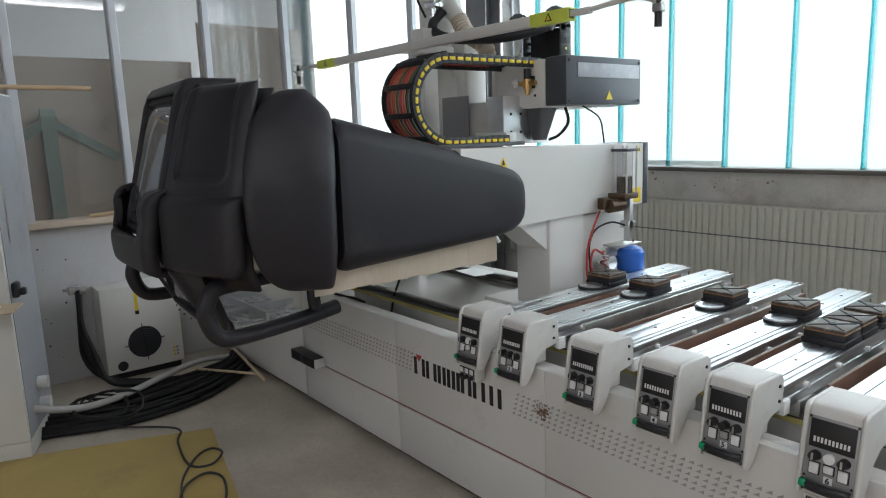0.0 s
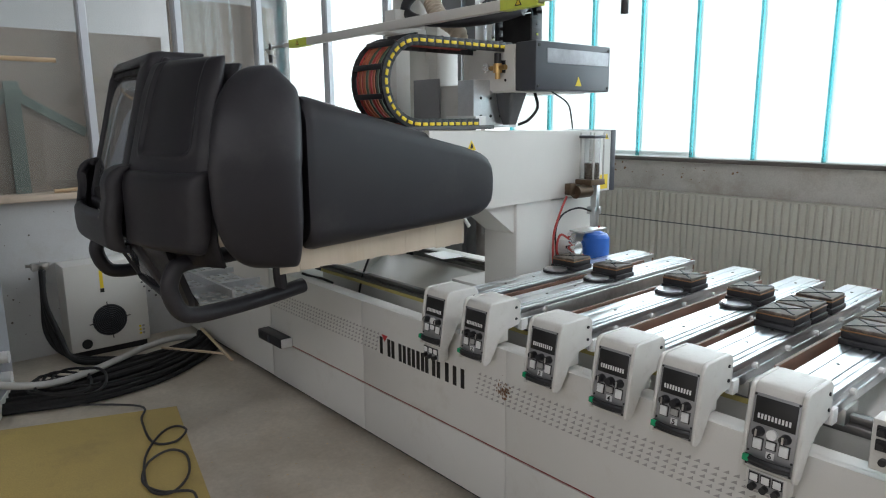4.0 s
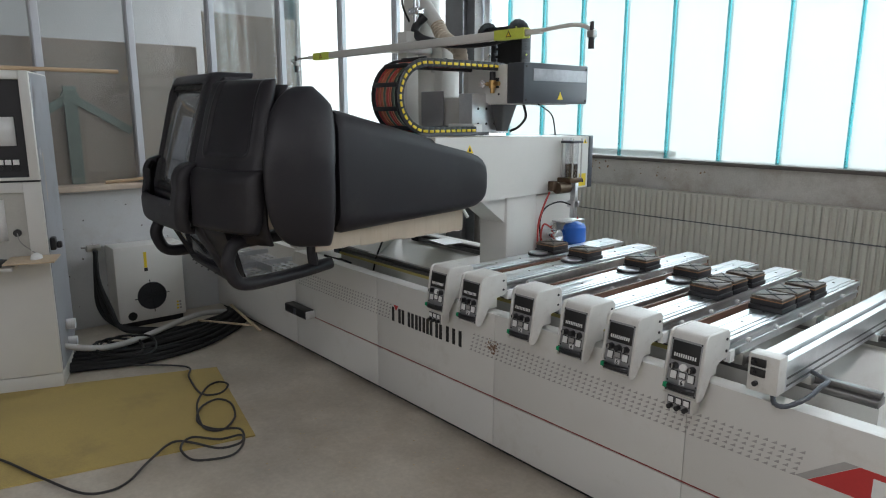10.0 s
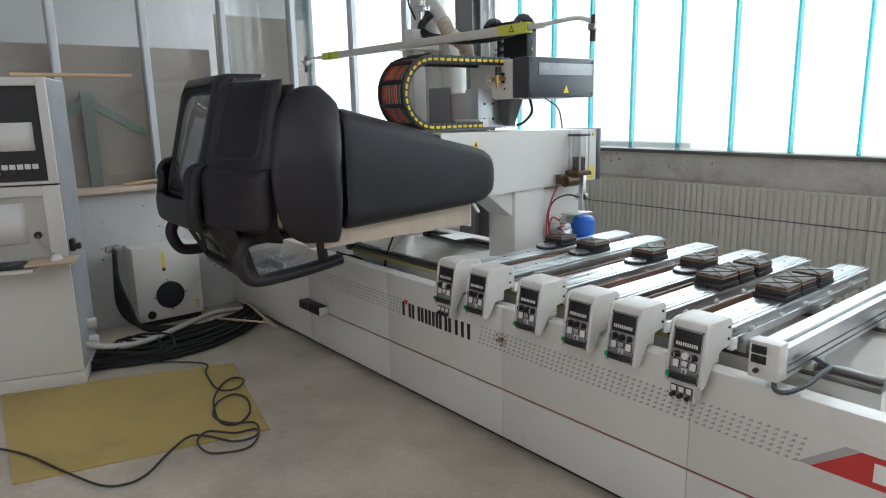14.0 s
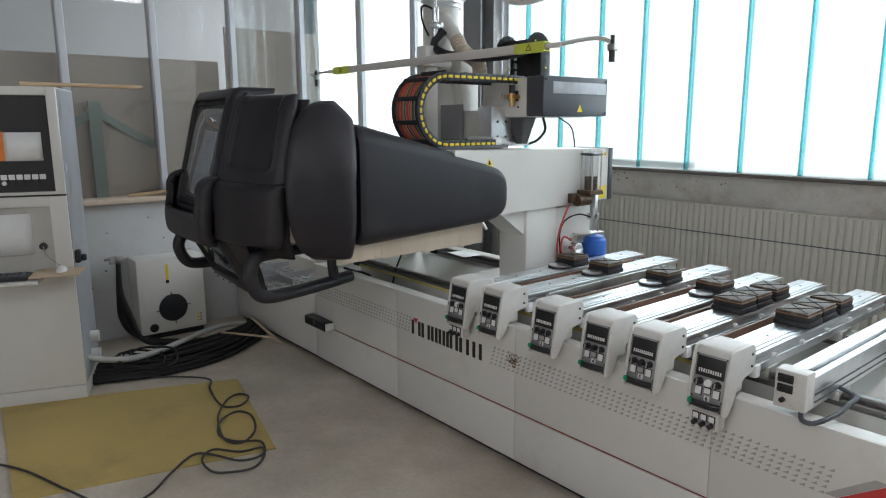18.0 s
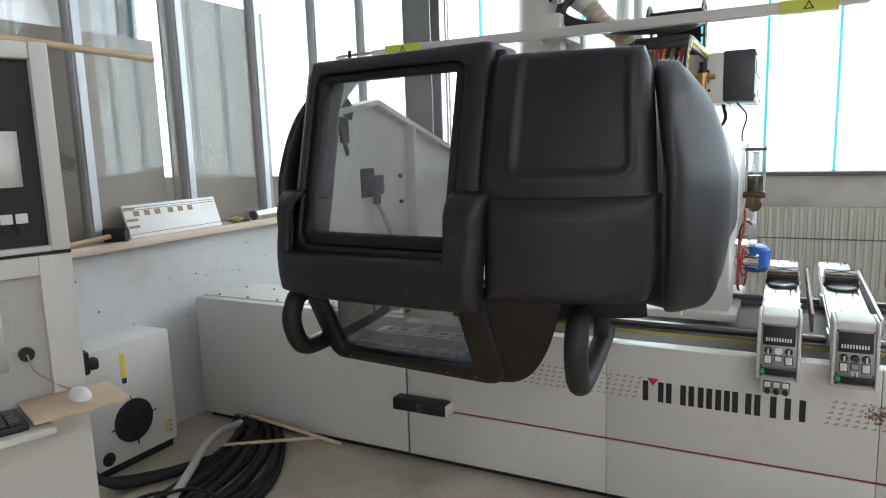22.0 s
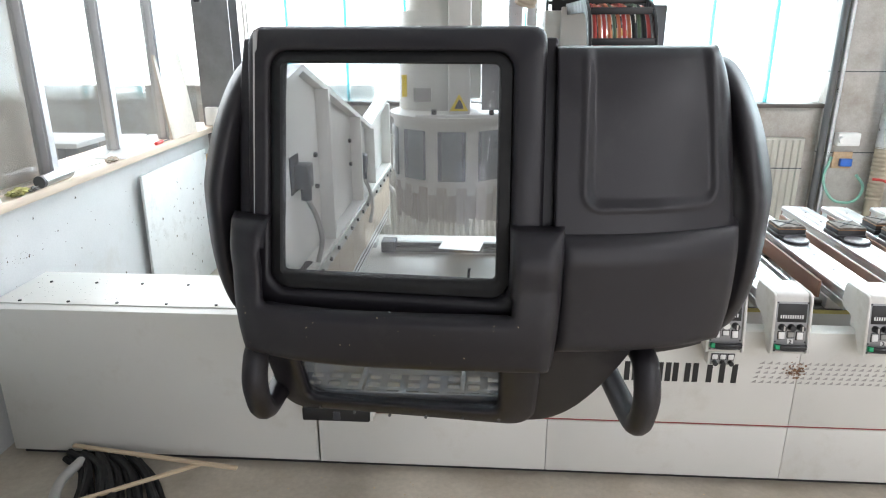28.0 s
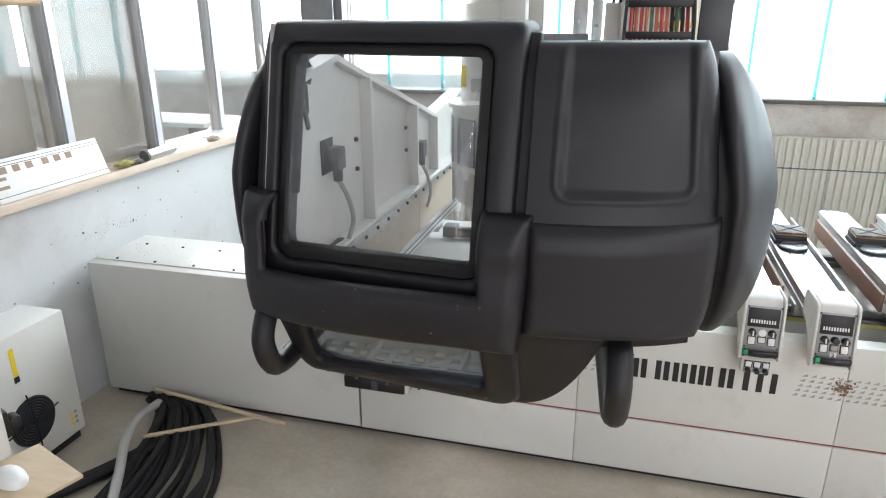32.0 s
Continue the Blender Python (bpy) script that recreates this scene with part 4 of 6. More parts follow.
for k in range(0, len(line), 3):
    y, z = line[k]
    dy, dz = y - CYC, z - CZC
    r = 1 + 0.02 / max(0.05, math.hypot(dy, dz))
    part("cross_bar", box(CX0, CX1, y - 0.012, y + 0.012, z - 0.005 + (0.02 if z > CZC else -0.02), z + 0.005 + (0.02 if z > CZC else -0.02), 0.002) if abs(dy) > CR * 0.95 and y > CYC else box(CX0, CX1, CYC + dy * r - 0.006, CYC + dy * r + 0.006, CZC + dz * r - 0.012, CZC + dz * r + 0.012, 0.002), BLACK, chain)
for k in range(12):
    x = CX0 + 0.014 + 0.017 * k
    off = 0.004 * ((k * 7) % 3 - 1)
    part("lead", tube([(x, CYC + (y - CYC) * (1 - off * 4), CZC + (z - CZC) * (1 - off * 6)) for y, z in line[6:-4:3]], 0.0068, 6, 3), (WIRE_RED, WIRE_ORANGE, WIRE_RED, WIRE_ORANGE, WIRE_GREEN, WIRE_ORANGE, WIRE_RED, WIRE_ORANGE, RUBBER, WIRE_GREEN, RUBBER, WIRE_RED)[k], chain)
part("chain_anchor", box(CX0, CX1 + 0.01, 0.50, 0.57, 1.562, 1.62, 0.004), WHITE, chain)
part("chain_tray", box(CX0 - 0.02, CX1 + 0.02, 0.0, 0.62, 1.556, 1.575, 0.003), IRON, gantry)

# carriage plate and dark cover box
V = U - 0.25
part("carriage", joined(box(V + 1.03, V + 1.12, 0.72, 0.98, 1.60, 1.95, 0.006), box(V + 0.9, V + 1.12, 0.62, 0.74, 1.575, 1.78, 0.01)), CREAM, gantry)
part("perforated_plate", box(V + 1.14, V + 1.26, 0.58, 0.90, 1.56, 1.80, 0.004), ALU_MATT, gantry, "silver plate with bolt holes")
for k in range(8):
    part("hole", cyl((V + 1.2605, 0.63 + 0.07 * (k % 4), 1.62 + 0.09 * (k // 4)), (V + 1.263, 0.63 + 0.07 * (k % 4), 1.62 + 0.09 * (k // 4)), 0.008, seg=8), INK, gantry)
mount = part("valve_plate", joined(box(V + 1.10, V + 1.43, 0.695, 0.712, 1.745, 1.965, 0.003), box(V + 1.10, V + 1.43, 0.712, 1.26, 1.735, 1.752, 0.003)), CREAM_CLEAN, gantry, "cream mounting plate")
for dx, dz in ((0.03, 0.03), (0.07, 0.03), (0.27, 0.05)):
    part("hole", cyl((V + 1.10 + dx, 0.692, 1.745 + dz), (V + 1.10 + dx, 0.697, 1.745 + dz), 0.007, seg=8), INK, mount)
reg = part("regulator", joined(cyl((V + 1.345, 0.665, 1.83), (V + 1.345, 0.665, 1.875), 0.022, seg=16), cyl((V + 1.30, 0.665, 1.855), (V + 1.40, 0.665, 1.855), 0.013, seg=12), cyl((V + 1.345, 0.665, 1.80), (V + 1.345, 0.665, 1.83), 0.014, seg=12)), BRASS, mount, "brass pressure regulator")
part("knob", cyl((V + 1.345, 0.665, 1.875), (V + 1.345, 0.665, 1.925), 0.018, seg=14), BLACK, reg)
part("gauge", joined(cyl((V + 1.28, 0.645, 1.855), (V + 1.28, 0.66, 1.855), 0.022, seg=18)), CHROME, reg)
part("bracket", box(V + 1.32, V + 1.37, 0.68, 0.70, 1.83, 1.89), BLACK, reg)
cover = part("cover_box", box(V + 1.43, V + 1.565, 0.70, 1.29, 1.74, 1.972, 0.008), GREY_BOX, gantry, "dark grey cover box with a clear strip")
part("clear_strip", box(V + 1.5645, V + 1.569, 0.78, 1.27, 1.87, 1.94, 0.004), material("hazy_clear_strip", (0.42, 0.44, 0.47), 0.25, vary=0.2, size=9), cover, "hazy clear strip")
part("warning_sign", prism([(1.0, 1.765), (1.05, 1.765), (1.025, 1.81)], "x", V + 1.565, V + 1.5675), YELLOW, cover, "small yellow warning triangle")
for y in (0.72, 1.27):
    for z in (1.76, 1.95):
        part("screw", cyl((V + 1.565, y, z), (V + 1.569, y, z), 0.008, seg=8), INK, cover)
part("funnel", loft([[(V + 1.30 + a, 0.80 + b, 1.735) for a, b in round_rect(-0.075, 0.075, -0.06, 0.06, 0.02)], [(V + 1.30 + a, 0.80 + b, 1.575) for a, b in round_rect(-0.025, 0.025, -0.03, 0.03, 0.01)]]), IRON, gantry, "dark sheet funnel")
part("drop_cable", tube([(V + 1.42, 0.86, 1.735), (V + 1.43, 0.87, 1.66), (V + 1.38, 0.86, 1.60), (V + 1.32, 0.85, 1.575)], 0.008), RUBBER, gantry)
part("drop_cable", tube([(V + 1.48, 0.92, 1.74), (V + 1.52, 1.0, 1.68), (V + 1.50, 1.06, 1.60), (V + 1.50, 1.07, 1.55)], 0.004), RUBBER, gantry)

# upright chain behind, black air hose, suction pipes and the long laser arm
up = part("upright_chain", box(U + 0.920, U + 1.000, 0.96, 1.06, 1.86, 1.92, 0.004), BLACK, gantry, "black upright cable chain")
for k in range(15):
    if k < 7:
        y, z, a = 0.98, 1.84 + 0.05 * k, 90
    else:
        an = radians((k - 6) * 20)
        y, z, a = 0.98 - 0.065 * (1 - math.cos(an)), 2.14 + 0.065 * math.sin(an), 90 + math.degrees(an)
    for x0 in (U + 0.800, U + 1.060):
        part("chain_link", moved(turned(box(x0, x0 + 0.012, -0.03, 0.03, -0.042, 0.042, 0.006), a, "X"), 0, y, z), BLACK, up)
        part("stud", moved(cyl((x0 - 0.003, 0, 0), (x0 + 0.015, 0, 0), 0.006, seg=8), 0, y, z), LIME if k % 4 == 0 else BLACK, up)
    part("cross_bar", box(U + 0.805, U + 1.065, y - 0.01, y + 0.01, z - 0.008, z + 0.008, 0.002), BLACK, up)
part("chain_fill", box(U + 0.830, U + 1.045, 0.965, 0.995, 1.86, 2.15, 0.01), RUBBER, up, "dark leads in the chain")
part("air_hose", tube([(U + 0.47, 0.66, 2.30), (U + 0.43, 0.62, 2.24), (U + 0.44, 0.61, 2.185), (U + 0.56, 0.62, 2.135), (U + 0.80, 0.67, 2.105), (U + 0.98, 0.74, 2.11), (U + 1.05, 0.86, 2.15), (U + 1.01, 0.95, 2.19)], 0.028, 12, 7), BLACK, gantry, "thick black air hose")
part("thin_hose", tube([(U + 0.43, 0.64, 2.42), (U + 0.35, 0.58, 2.46), (U + 0.31, 0.6, 2.38), (U + 0.38, 0.6, 2.27)], 0.007), RUBBER, gantry)
part("air_cylinder", joined(cyl((U + 0.43, 0.62, 2.25), (U + 0.43, 0.62, 2.44), 0.022), cyl((U + 0.43, 0.62, 2.44), (U + 0.43, 0.62, 2.50), 0.008), box(U + 0.38, U + 0.48, 0.59, 0.65, 2.31, 2.35, 0.004)), CHROME, gantry, "slim air cylinder")
part("branch_pipe", joined(cyl((U + 0.31, 0.76, 2.42), (U + 0.57, 0.70, 2.22), 0.055, 0.045, seg=20)), CREAM, gantry, "slanting suction branch")
part("branch_hose", tube([(U + 0.55, 0.70, 2.24), (U + 0.61, 0.70, 2.16), (U + 0.71, 0.74, 2.08), (U + 0.69, 0.78, 1.98)], 0.05, 14, 10, 0.005), SKIRT, gantry, "ribbed suction hose")
duct = part("suction_duct", cyl((U + 0.265, 0.80, 2.50), (U + 0.265, 0.80, 2.72), 0.14, seg=32), GALV, gantry, "galvanised suction duct")
part("duct_clamp", joined(cyl((U + 0.265, 0.80, 2.53), (U + 0.265, 0.80, 2.59), 0.175, seg=32), cyl((U + 0.265, 0.80, 2.47), (U + 0.265, 0.80, 2.485), 0.146, seg=32)), GALV, duct, "clamp ring")
part("duct_hose", tube([(U + 0.265, 0.80, 2.70), (U + 0.265, 0.82, 3.1), (U + 0.40, 0.88, 3.5), (U + 0.56, 0.9, 3.45), (U + 0.60, 0.9, 3.1), (U + 0.67, 0.9, 2.75), (U + 0.82, 0.9, 2.56), (U + 1.0, 0.9, 2.52), (U + 1.2, 0.9, 2.58), (U + 1.34, 0.9, 2.8), (U + 1.4, 0.9, 3.4), (U + 1.4, 0.9, TOP)], 0.105, 18, 12, 0.008), WHITE, gantry, "white ribbed suction hose")
part("slide_post", joined(box(U + 0.62, U + 0.69, 0.96, 1.03, 1.6, 3.0, 0.004), box(U + 0.71, U + 0.76, 0.96, 1.02, 1.6, 3.0, 0.004)), ALU, gantry, "tall aluminium slide profile")

AY = 0.38
arm = part("laser_arm", box(U - 0.46, U + 1.62, AY - 0.02, AY + 0.02, 2.06, 2.105, 0.004), CREAM, gantry, "long cream laser pointer arm")
for x0, x1 in ((U + 1.615, U + 1.72), (U - 0.55, U - 0.455)):
    part("arm_joint", box(x0, x1, AY - 0.012, AY + 0.012, 2.07, 2.095, 0.003), CREAM_CLEAN, arm)
part("arm_tip", tube([(U + 1.70, AY, 2.083), (U + 1.82, AY, 2.091), (U + 1.92, AY, 2.093), (U + 1.98, AY + 0.01, 2.08), (U + 2.02, AY + 0.02, 2.055)], 0.010, 10), CREAM_CLEAN, arm)
part("arm_tip", tube([(U - 0.54, AY, 2.083), (U - 0.66, AY, 2.083), (U - 0.76, AY, 2.08), (U - 0.77, AY - 0.02, 2.073), (U - 0.72, AY - 0.04, 2.06), (U - 0.67, AY - 0.045, 2.055)], 0.008, 10), STEEL, arm)
for x, y in ((U + 2.01, AY + 0.015), (U - 0.665, AY - 0.045)):
    las = part("laser_pointer", joined(cyl((x, y, 1.98), (x, y, 2.045), 0.014, seg=12), cyl((x, y, 2.045), (x, y, 2.1), 0.010, seg=12)), BLACK, arm, "small black laser pointer")
    part("clamp", box(x - 0.018, x + 0.022, y - 0.016, y + 0.016, 2.03, 2.06, 0.004), STEEL, las)
for x0, x1 in ((U + 1.41, U + 1.62), (U - 0.455, U - 0.24)):
    lab = part("warning_label", joined(box(x0, x1, AY - 0.0225, AY + 0.0225, 2.058, 2.107)), LIME, arm, "lime warning label")
    xm = (x0 + x1) / 2
    part("symbol", prism([(xm - 0.02, 2.067), (xm + 0.02, 2.067), (xm, 2.101)], "y", AY - 0.0235, AY - 0.0228), INK, lab)
    part("symbol_field", prism([(xm - 0.012, 2.071), (xm + 0.012, 2.071), (xm, 2.092)], "y", AY - 0.024, AY - 0.0236), YELLOW, lab)
part("arm_bracket", box(U + 0.36, U + 0.5, AY, 0.70, 2.065, 2.10, 0.006), CREAM, gantry)

# fittings on the beam's end: oil reservoir, filter, blue tank
res = part("oil_reservoir", cyl((GB + 0.055, 1.16, 1.28), (GB + 0.055, 1.16, 1.50), 0.042, seg=20), HOOD_GLASS, gantry, "clear oil reservoir with threaded rods")
part("oil", cyl((GB + 0.055, 1.16, 1.28), (GB + 0.055, 1.16, 1.37), 0.039, seg=20), material("dark_oil", (0.05, 0.035, 0.02), 0.1), res)
part("reservoir_cap", box(GB + 0.003, GB + 0.105, 1.11, 1.21, 1.50, 1.515, 0.004), GREY_BOX, res)
part("reservoir_base", box(GB + 0.0, GB + 0.108, 1.09, 1.21, 1.255, 1.285, 0.005), material("oily_brown_metal", (0.10, 0.065, 0.04), 0.4, 0.6), res)
part("spring", tube([(GB + 0.055 + 0.018 * math.cos(0.9 * k), 1.16 + 0.018 * math.sin(0.9 * k), 1.375 + 0.0017 * k) for k in range(70)], 0.0022, 5, 1), STEEL, res)
for dx, dy in ((0.012, 1.118), (0.098, 1.118), (0.012, 1.202), (0.098, 1.202)):
    part("threaded_rod", cyl((GB + dx, dy, 1.265), (GB + dx, dy, 1.53), 0.005, seg=8), STEEL, res)
part("filter_motor", joined(cyl((GB + 0.06, 1.02, 1.225), (GB + 0.06, 1.13, 1.225), 0.035, seg=20), box(GB + 0.02, GB + 0.06, 0.98, 1.03, 1.21, 1.27, 0.004)), bpy.data.materials["oily_brown_metal"], gantry, "brown oily pump")
part("manifold", joined(box(GB + 0.03, GB + 0.07, 1.19, 1.22, 1.02, 1.25, 0.003), box(GB + 0.015, GB + 0.07, 1.18, 1.24, 1.09, 1.13, 0.003)), ALU_MATT, gantry)
part("tank_bracket", box(GB - 0.06, GB + 0.07, 1.10, 1.30, 0.995, 1.005), STEEL, gantry)
tank = part("blue_tank", cyl((GB + 0.07, 1.20, 0.875), (GB + 0.07, 1.20, 0.965), 0.072, seg=28), BLUE, gantry, "small blue pressure tank")
for z0, z1, r0, r1 in ((0.965, 0.985, 0.072, 0.058), (0.985, 0.998, 0.058, 0.025), (0.852, 0.875, 0.058, 0.072), (0.84, 0.852, 0.02, 0.058)):
    part("tank_end", cyl((GB + 0.07, 1.20, z0), (GB + 0.07, 1.20, z1), r0, r1, seg=28), BLUE, tank)
part("pump", joined(cyl((GB - 0.03, 1.02, 0.93), (GB + 0.08, 1.02, 0.93), 0.030, seg=18), cyl((GB + 0.03, 1.02, 0.93), (GB + 0.03, 1.13, 0.93), 0.022, seg=14), cyl((GB + 0.08, 1.02, 0.93), (GB + 0.09, 1.02, 0.93), 0.036, seg=18)), CHROME, gantry, "polished pump body")
part("pump_gauge", joined(cyl((GB + 0.02, 1.03, 0.985), (GB + 0.045, 1.03, 0.985), 0.022, seg=16), cyl((GB + 0.03, 1.03, 0.955), (GB + 0.03, 1.03, 0.985), 0.006, seg=8)), CHROME, gantry)
for pts, r, m in (([(GB + 0.02, 1.0, 1.20), (GB + 0.02, 0.95, 1.12), (GB - 0.0, 0.925, 1.0), (GB, 0.925, 0.86), (GB, 0.95, 0.80), (GB, 1.05, 0.77)], 0.006, WIRE_RED),
                  ([(GB + 0.03, 1.02, 0.97), (GB + 0.02, 0.955, 1.0), (GB + 0.01, 0.94, 0.92), (GB + 0.02, 0.98, 0.86), (GB + 0.04, 1.06, 0.87)], 0.006, WIRE_RED),
                  ([(GB + 0.04, 1.2, 1.05), (GB + 0.03, 1.28, 1.0), (GB + 0.02, 1.22, 0.93), (GB + 0.03, 1.12, 0.84), (GB + 0.02, 1.1, 0.78)], 0.006, WIRE_RED),
                  ([(GB + 0.05, 1.2, 1.10), (GB + 0.02, 1.1, 1.13), (GB + 0.0, 0.99, 1.10), (GB, 0.94, 1.02), (GB, 0.95, 0.90), (GB, 0.97, 0.80)], 0.005, RUBBER)):
    part("thin_hose", tube(pts, r, 8, 6), m, gantry, "red air tube" if m is WIRE_RED else "black air tube")
part("fitting_plate", box(GB - 0.06, GB - 0.035, 0.91, 1.29, 0.76, 1.18, 0.004), CREAM, gantry)
for y, z, s in ((0.33, 1.488, 0.045), (1.36, 1.505, 0.03), (1.345, 1.255, 0.05)):
    sign = part("warning_sign", prism([(y - s * 0.6, z - s / 2), (y + s * 0.6, z - s / 2), (y, z + s / 2)] if s != 0.05 else [(y - 0.035, z - 0.04), (y + 0.035, z - 0.04), (y + 0.035, z + 0.04), (y - 0.035, z + 0.04)], "x", GB + 0.0005, GB + 0.0025), YELLOW, gantry, "yellow warning sign")
    part("symbol", prism([(y - s * 0.22, z - s * 0.32), (y + s * 0.22, z - s * 0.32), (y + s * 0.05, z + s * 0.2), (y - s * 0.08, z + s * 0.2)], "x", GB + 0.0026, GB + 0.0034), INK, sign)
part("rear_box", box(GB - 0.35, GB - 0.28, 0.92, 1.0, 0.78, 0.90, 0.005), GREY_BOX, gantry)

# ---- the charcoal hood on the front of the gantry ----
hood = thing("protective_hood", (U + 0.52, -0.6, 0.80), "charcoal moulded foam hood with a viewing window", "hood")


def hood_y(u, z):
    """The front face of the hood: bowed across, leaning back above the sill and tucked in below."""
    y = -1.015 + 0.42 * abs((u - 0.5) / 0.95) ** 3.5
    y += 0.26 * max(0.0, z - 1.38) + 0.75 * max(0.0, z - 1.72) ** 2
    y += 0.52 * max(0.0, 1.10 - z)
    return y


def hood_patch(name, u0, u1, z0, z1, out, thick, keep=None, nu=24, nz=16, relief=None, rounding=0.02, seg=4, label="", mat=None, parent=None, taper=0.0):
    """A curved panel over a part of the hood's face, out metres proud of it; its foot may follow a line over u."""
    bm = bmesh.new()
    vs = {}
    mid = 0 if callable(u1) else (u0 + u1) / 2
    def spot(i, j):
        hi = u1(z0 + (z1 - z0) * j / nz) if callable(u1) else u1
        u = u0 + (hi - u0) * i / nu
        a = z0(u) if callable(z0) else z0
        z = a + (z1 - a) * j / nz
        return mid + (u - mid) * (1 - taper * ((z1 - z) / 0.4) ** 2), z
    def vert(i, j):
        if (i, j) not in vs:
            u, z = spot(i, j)
            vs[i, j] = bm.verts.new((U + u, hood_y(u, z) - out - (relief(u, z) if relief else 0.0), z))
        return vs[i, j]
    for i in range(nu):
        for j in range(nz):
            if keep is None or keep(*spot(i + 0.5, j + 0.5)):
                bm.faces.new((vert(i, j), vert(i + 1, j), vert(i + 1, j + 1), vert(i, j + 1)))
    ob = part(name, bm, mat or HOOD, parent or hood, label, angle=60)
    modifier_thick(ob, thick, -1.0)
    if rounding:
        modifier_round(ob, rounding, seg, 50)
    return ob


def ring_frame(name, outer, inner, out, thick, mat, parent, label="", inset=None):
    """A rounded frame round a window, following the hood's face; its outer side may run further back."""
    (a0, a1, b0, b1, ra), (c0, c1, d0, d1, rc) = outer, inner
    o, i = round_rect(a0, a1, b0, b1, ra, 6), round_rect(c0, c1, d0, d1, rc, 6)
    inset = thick if inset is None else inset
    def loop(f, off):
        return [(U + p[0] + (q[0] - p[0]) * f, hood_y(p[0] + (q[0] - p[0]) * f, p[1] + (q[1] - p[1]) * f) - off, p[1] + (q[1] - p[1]) * f) for p, q in zip(o, i)]
    loops = [loop(0, out - thick), loop(0, out - 0.035), loop(0.03, out - 0.018), loop(0.09, out - 0.006), loop(0.18, out), loop(0.5, out), loop(0.82, out), loop(0.92, out - 0.005), loop(0.98, out - 0.014), loop(1, out - 0.026), loop(1, out - inset), loop(0.6, out - inset), loop(0.3, out - thick), loop(0, out - thick)]
    return part(name, loft(loops, caps=False), mat, parent, label, angle=50)


bezel = ring_frame("window_bezel", (-0.108, 0.675, 1.20, 1.950, 0.035), (-0.035, 0.592, 1.265, 1.888, 0.05), 0.035, 0.22, HOOD, hood, "charcoal moulded window surround", 0.06)
ring_frame("window_seal", (-0.038, 0.595, 1.262, 1.891, 0.05), (0.0, 0.556, 1.312, 1.855, 0.012), 0.012, 0.03, RUBBER, bezel, "black rubber seal")
hood_patch("window_glass", -0.01, 0.568, 1.30, 1.866, -0.008, 0.004, nu=8, nz=8, rounding=0, mat=HOOD_GLASS, parent=bezel, label="clear viewing window").visible_shadow = False
hood_patch("bezel_flank", 0.655, 0.705, 1.44, 1.925, -0.015, 0.12, nu=3, nz=12, rounding=0.012, parent=bezel)
hood_patch("bezel_flank", -0.146, -0.082, 1.44, 1.92, -0.02, 0.12, nu=3, nz=12, rounding=0.012, parent=bezel)


def soft(d, r, depth):
    """How far a rounded edge falls away, d metres inside it."""
    k = max(0.0, min(1.0, 1 - d / r))
    return depth * (1 - math.sqrt(max(0.0, 1 - k * k)))


def bumper_relief(u, z):
    """The bumper swells at its middle height, is rounded along all its edges, and its horns lean back."""
    w = 0.434 * (1 - 0.055 * ((1.465 - z) / 0.4) ** 2)
    outer = min(u - 0.290 + w, 0.290 + w - u, z - 1.075, 1.465 - z)
    inner = math.hypot(max(-0.035 - u, u - 0.592, 0.0), max(1.248 - z, 0.0))
    return 0.018 * math.sin(math.pi * min(1.0, max(0.0, (z - 1.06) / 0.26))) - 0.20 * max(0.0, z - 1.40) - soft(outer, 0.045, 0.060) - soft(inner, 0.022, 0.03)


hood_patch("bumper", -0.144, 0.724, 1.075, 1.465, 0.095, 0.04, keep=lambda u, z: z < 1.248 or u < -0.035 or u > 0.592, nu=84, nz=44, relief=bumper_relief, rounding=0, label="thick rounded bumper round the window foot", taper=0.055)


def panel_side(z):
    """The rear edge of the side panels: leaning in towards the top and the foot, rounded at the corners."""
    up, down = max(0.0, (z - 1.44) / 0.46), max(0.0, (1.40 - z) / 0.285)
    return 1.180 - 0.032 * up - 0.030 * up ** 7 + 0.012 * (z < 1.446) - 0.035 * down ** 4


def press(u, z):
    """The pressed field of the side panel: a shallow sunk area with a soft lip and round lower corners, open at the top."""
    a, b, c = u - 0.775, 1.118 - 0.07 * (z - 1.44) - u, z - 1.510
    r = 0.040
    if c < r and min(a, b) < r:
        d = r - math.hypot(r - c, r - min(a, b))
    else:
        d = min(a, b, c)
    f = max(0.0, min(1.0, d / 0.020))
    lip = max(0.0, 1 - abs(d + 0.006) / 0.014)
    edge = min(panel_side(z) - u, 1.900 - z)
    return -0.011 * f * f * (3 - 2 * f) + 0.004 * lip * lip * (3 - 2 * lip) - soft(edge, 0.035, 0.035)


hood_patch("side_panel", 0.700, panel_side, 1.44, 1.900, 0.02, 0.04, nu=96, nz=84, relief=press, rounding=0, label="upper side panel with a pressed field")
hood_patch("side_panel", 0.700, panel_side, 1.115, 1.452, 0.045, 0.04, nu=40, nz=28, relief=lambda u, z: -soft(min(panel_side(z) - u, z - 1.115, 1.452 - z, u - 0.700), 0.04, 0.045), rounding=0, label="lower side panel with rounded edges")
# added sheet that keeps light out of the slits between the panels
hood_patch("inner_wall", 0.672, 1.15, 1.05, 1.87, -0.055, 0.015, nu=12, nz=8, rounding=0, label="dark backing sheet added to close the gaps behind the panels")
low = ring_frame("lower_shell", (-0.120, 0.690, 0.750, 1.17, 0.07), (-0.005, 0.575, 0.818, 1.12, 0.03), 0.0, 0.09, HOOD, hood, "lower shell round a second window", 0.05)
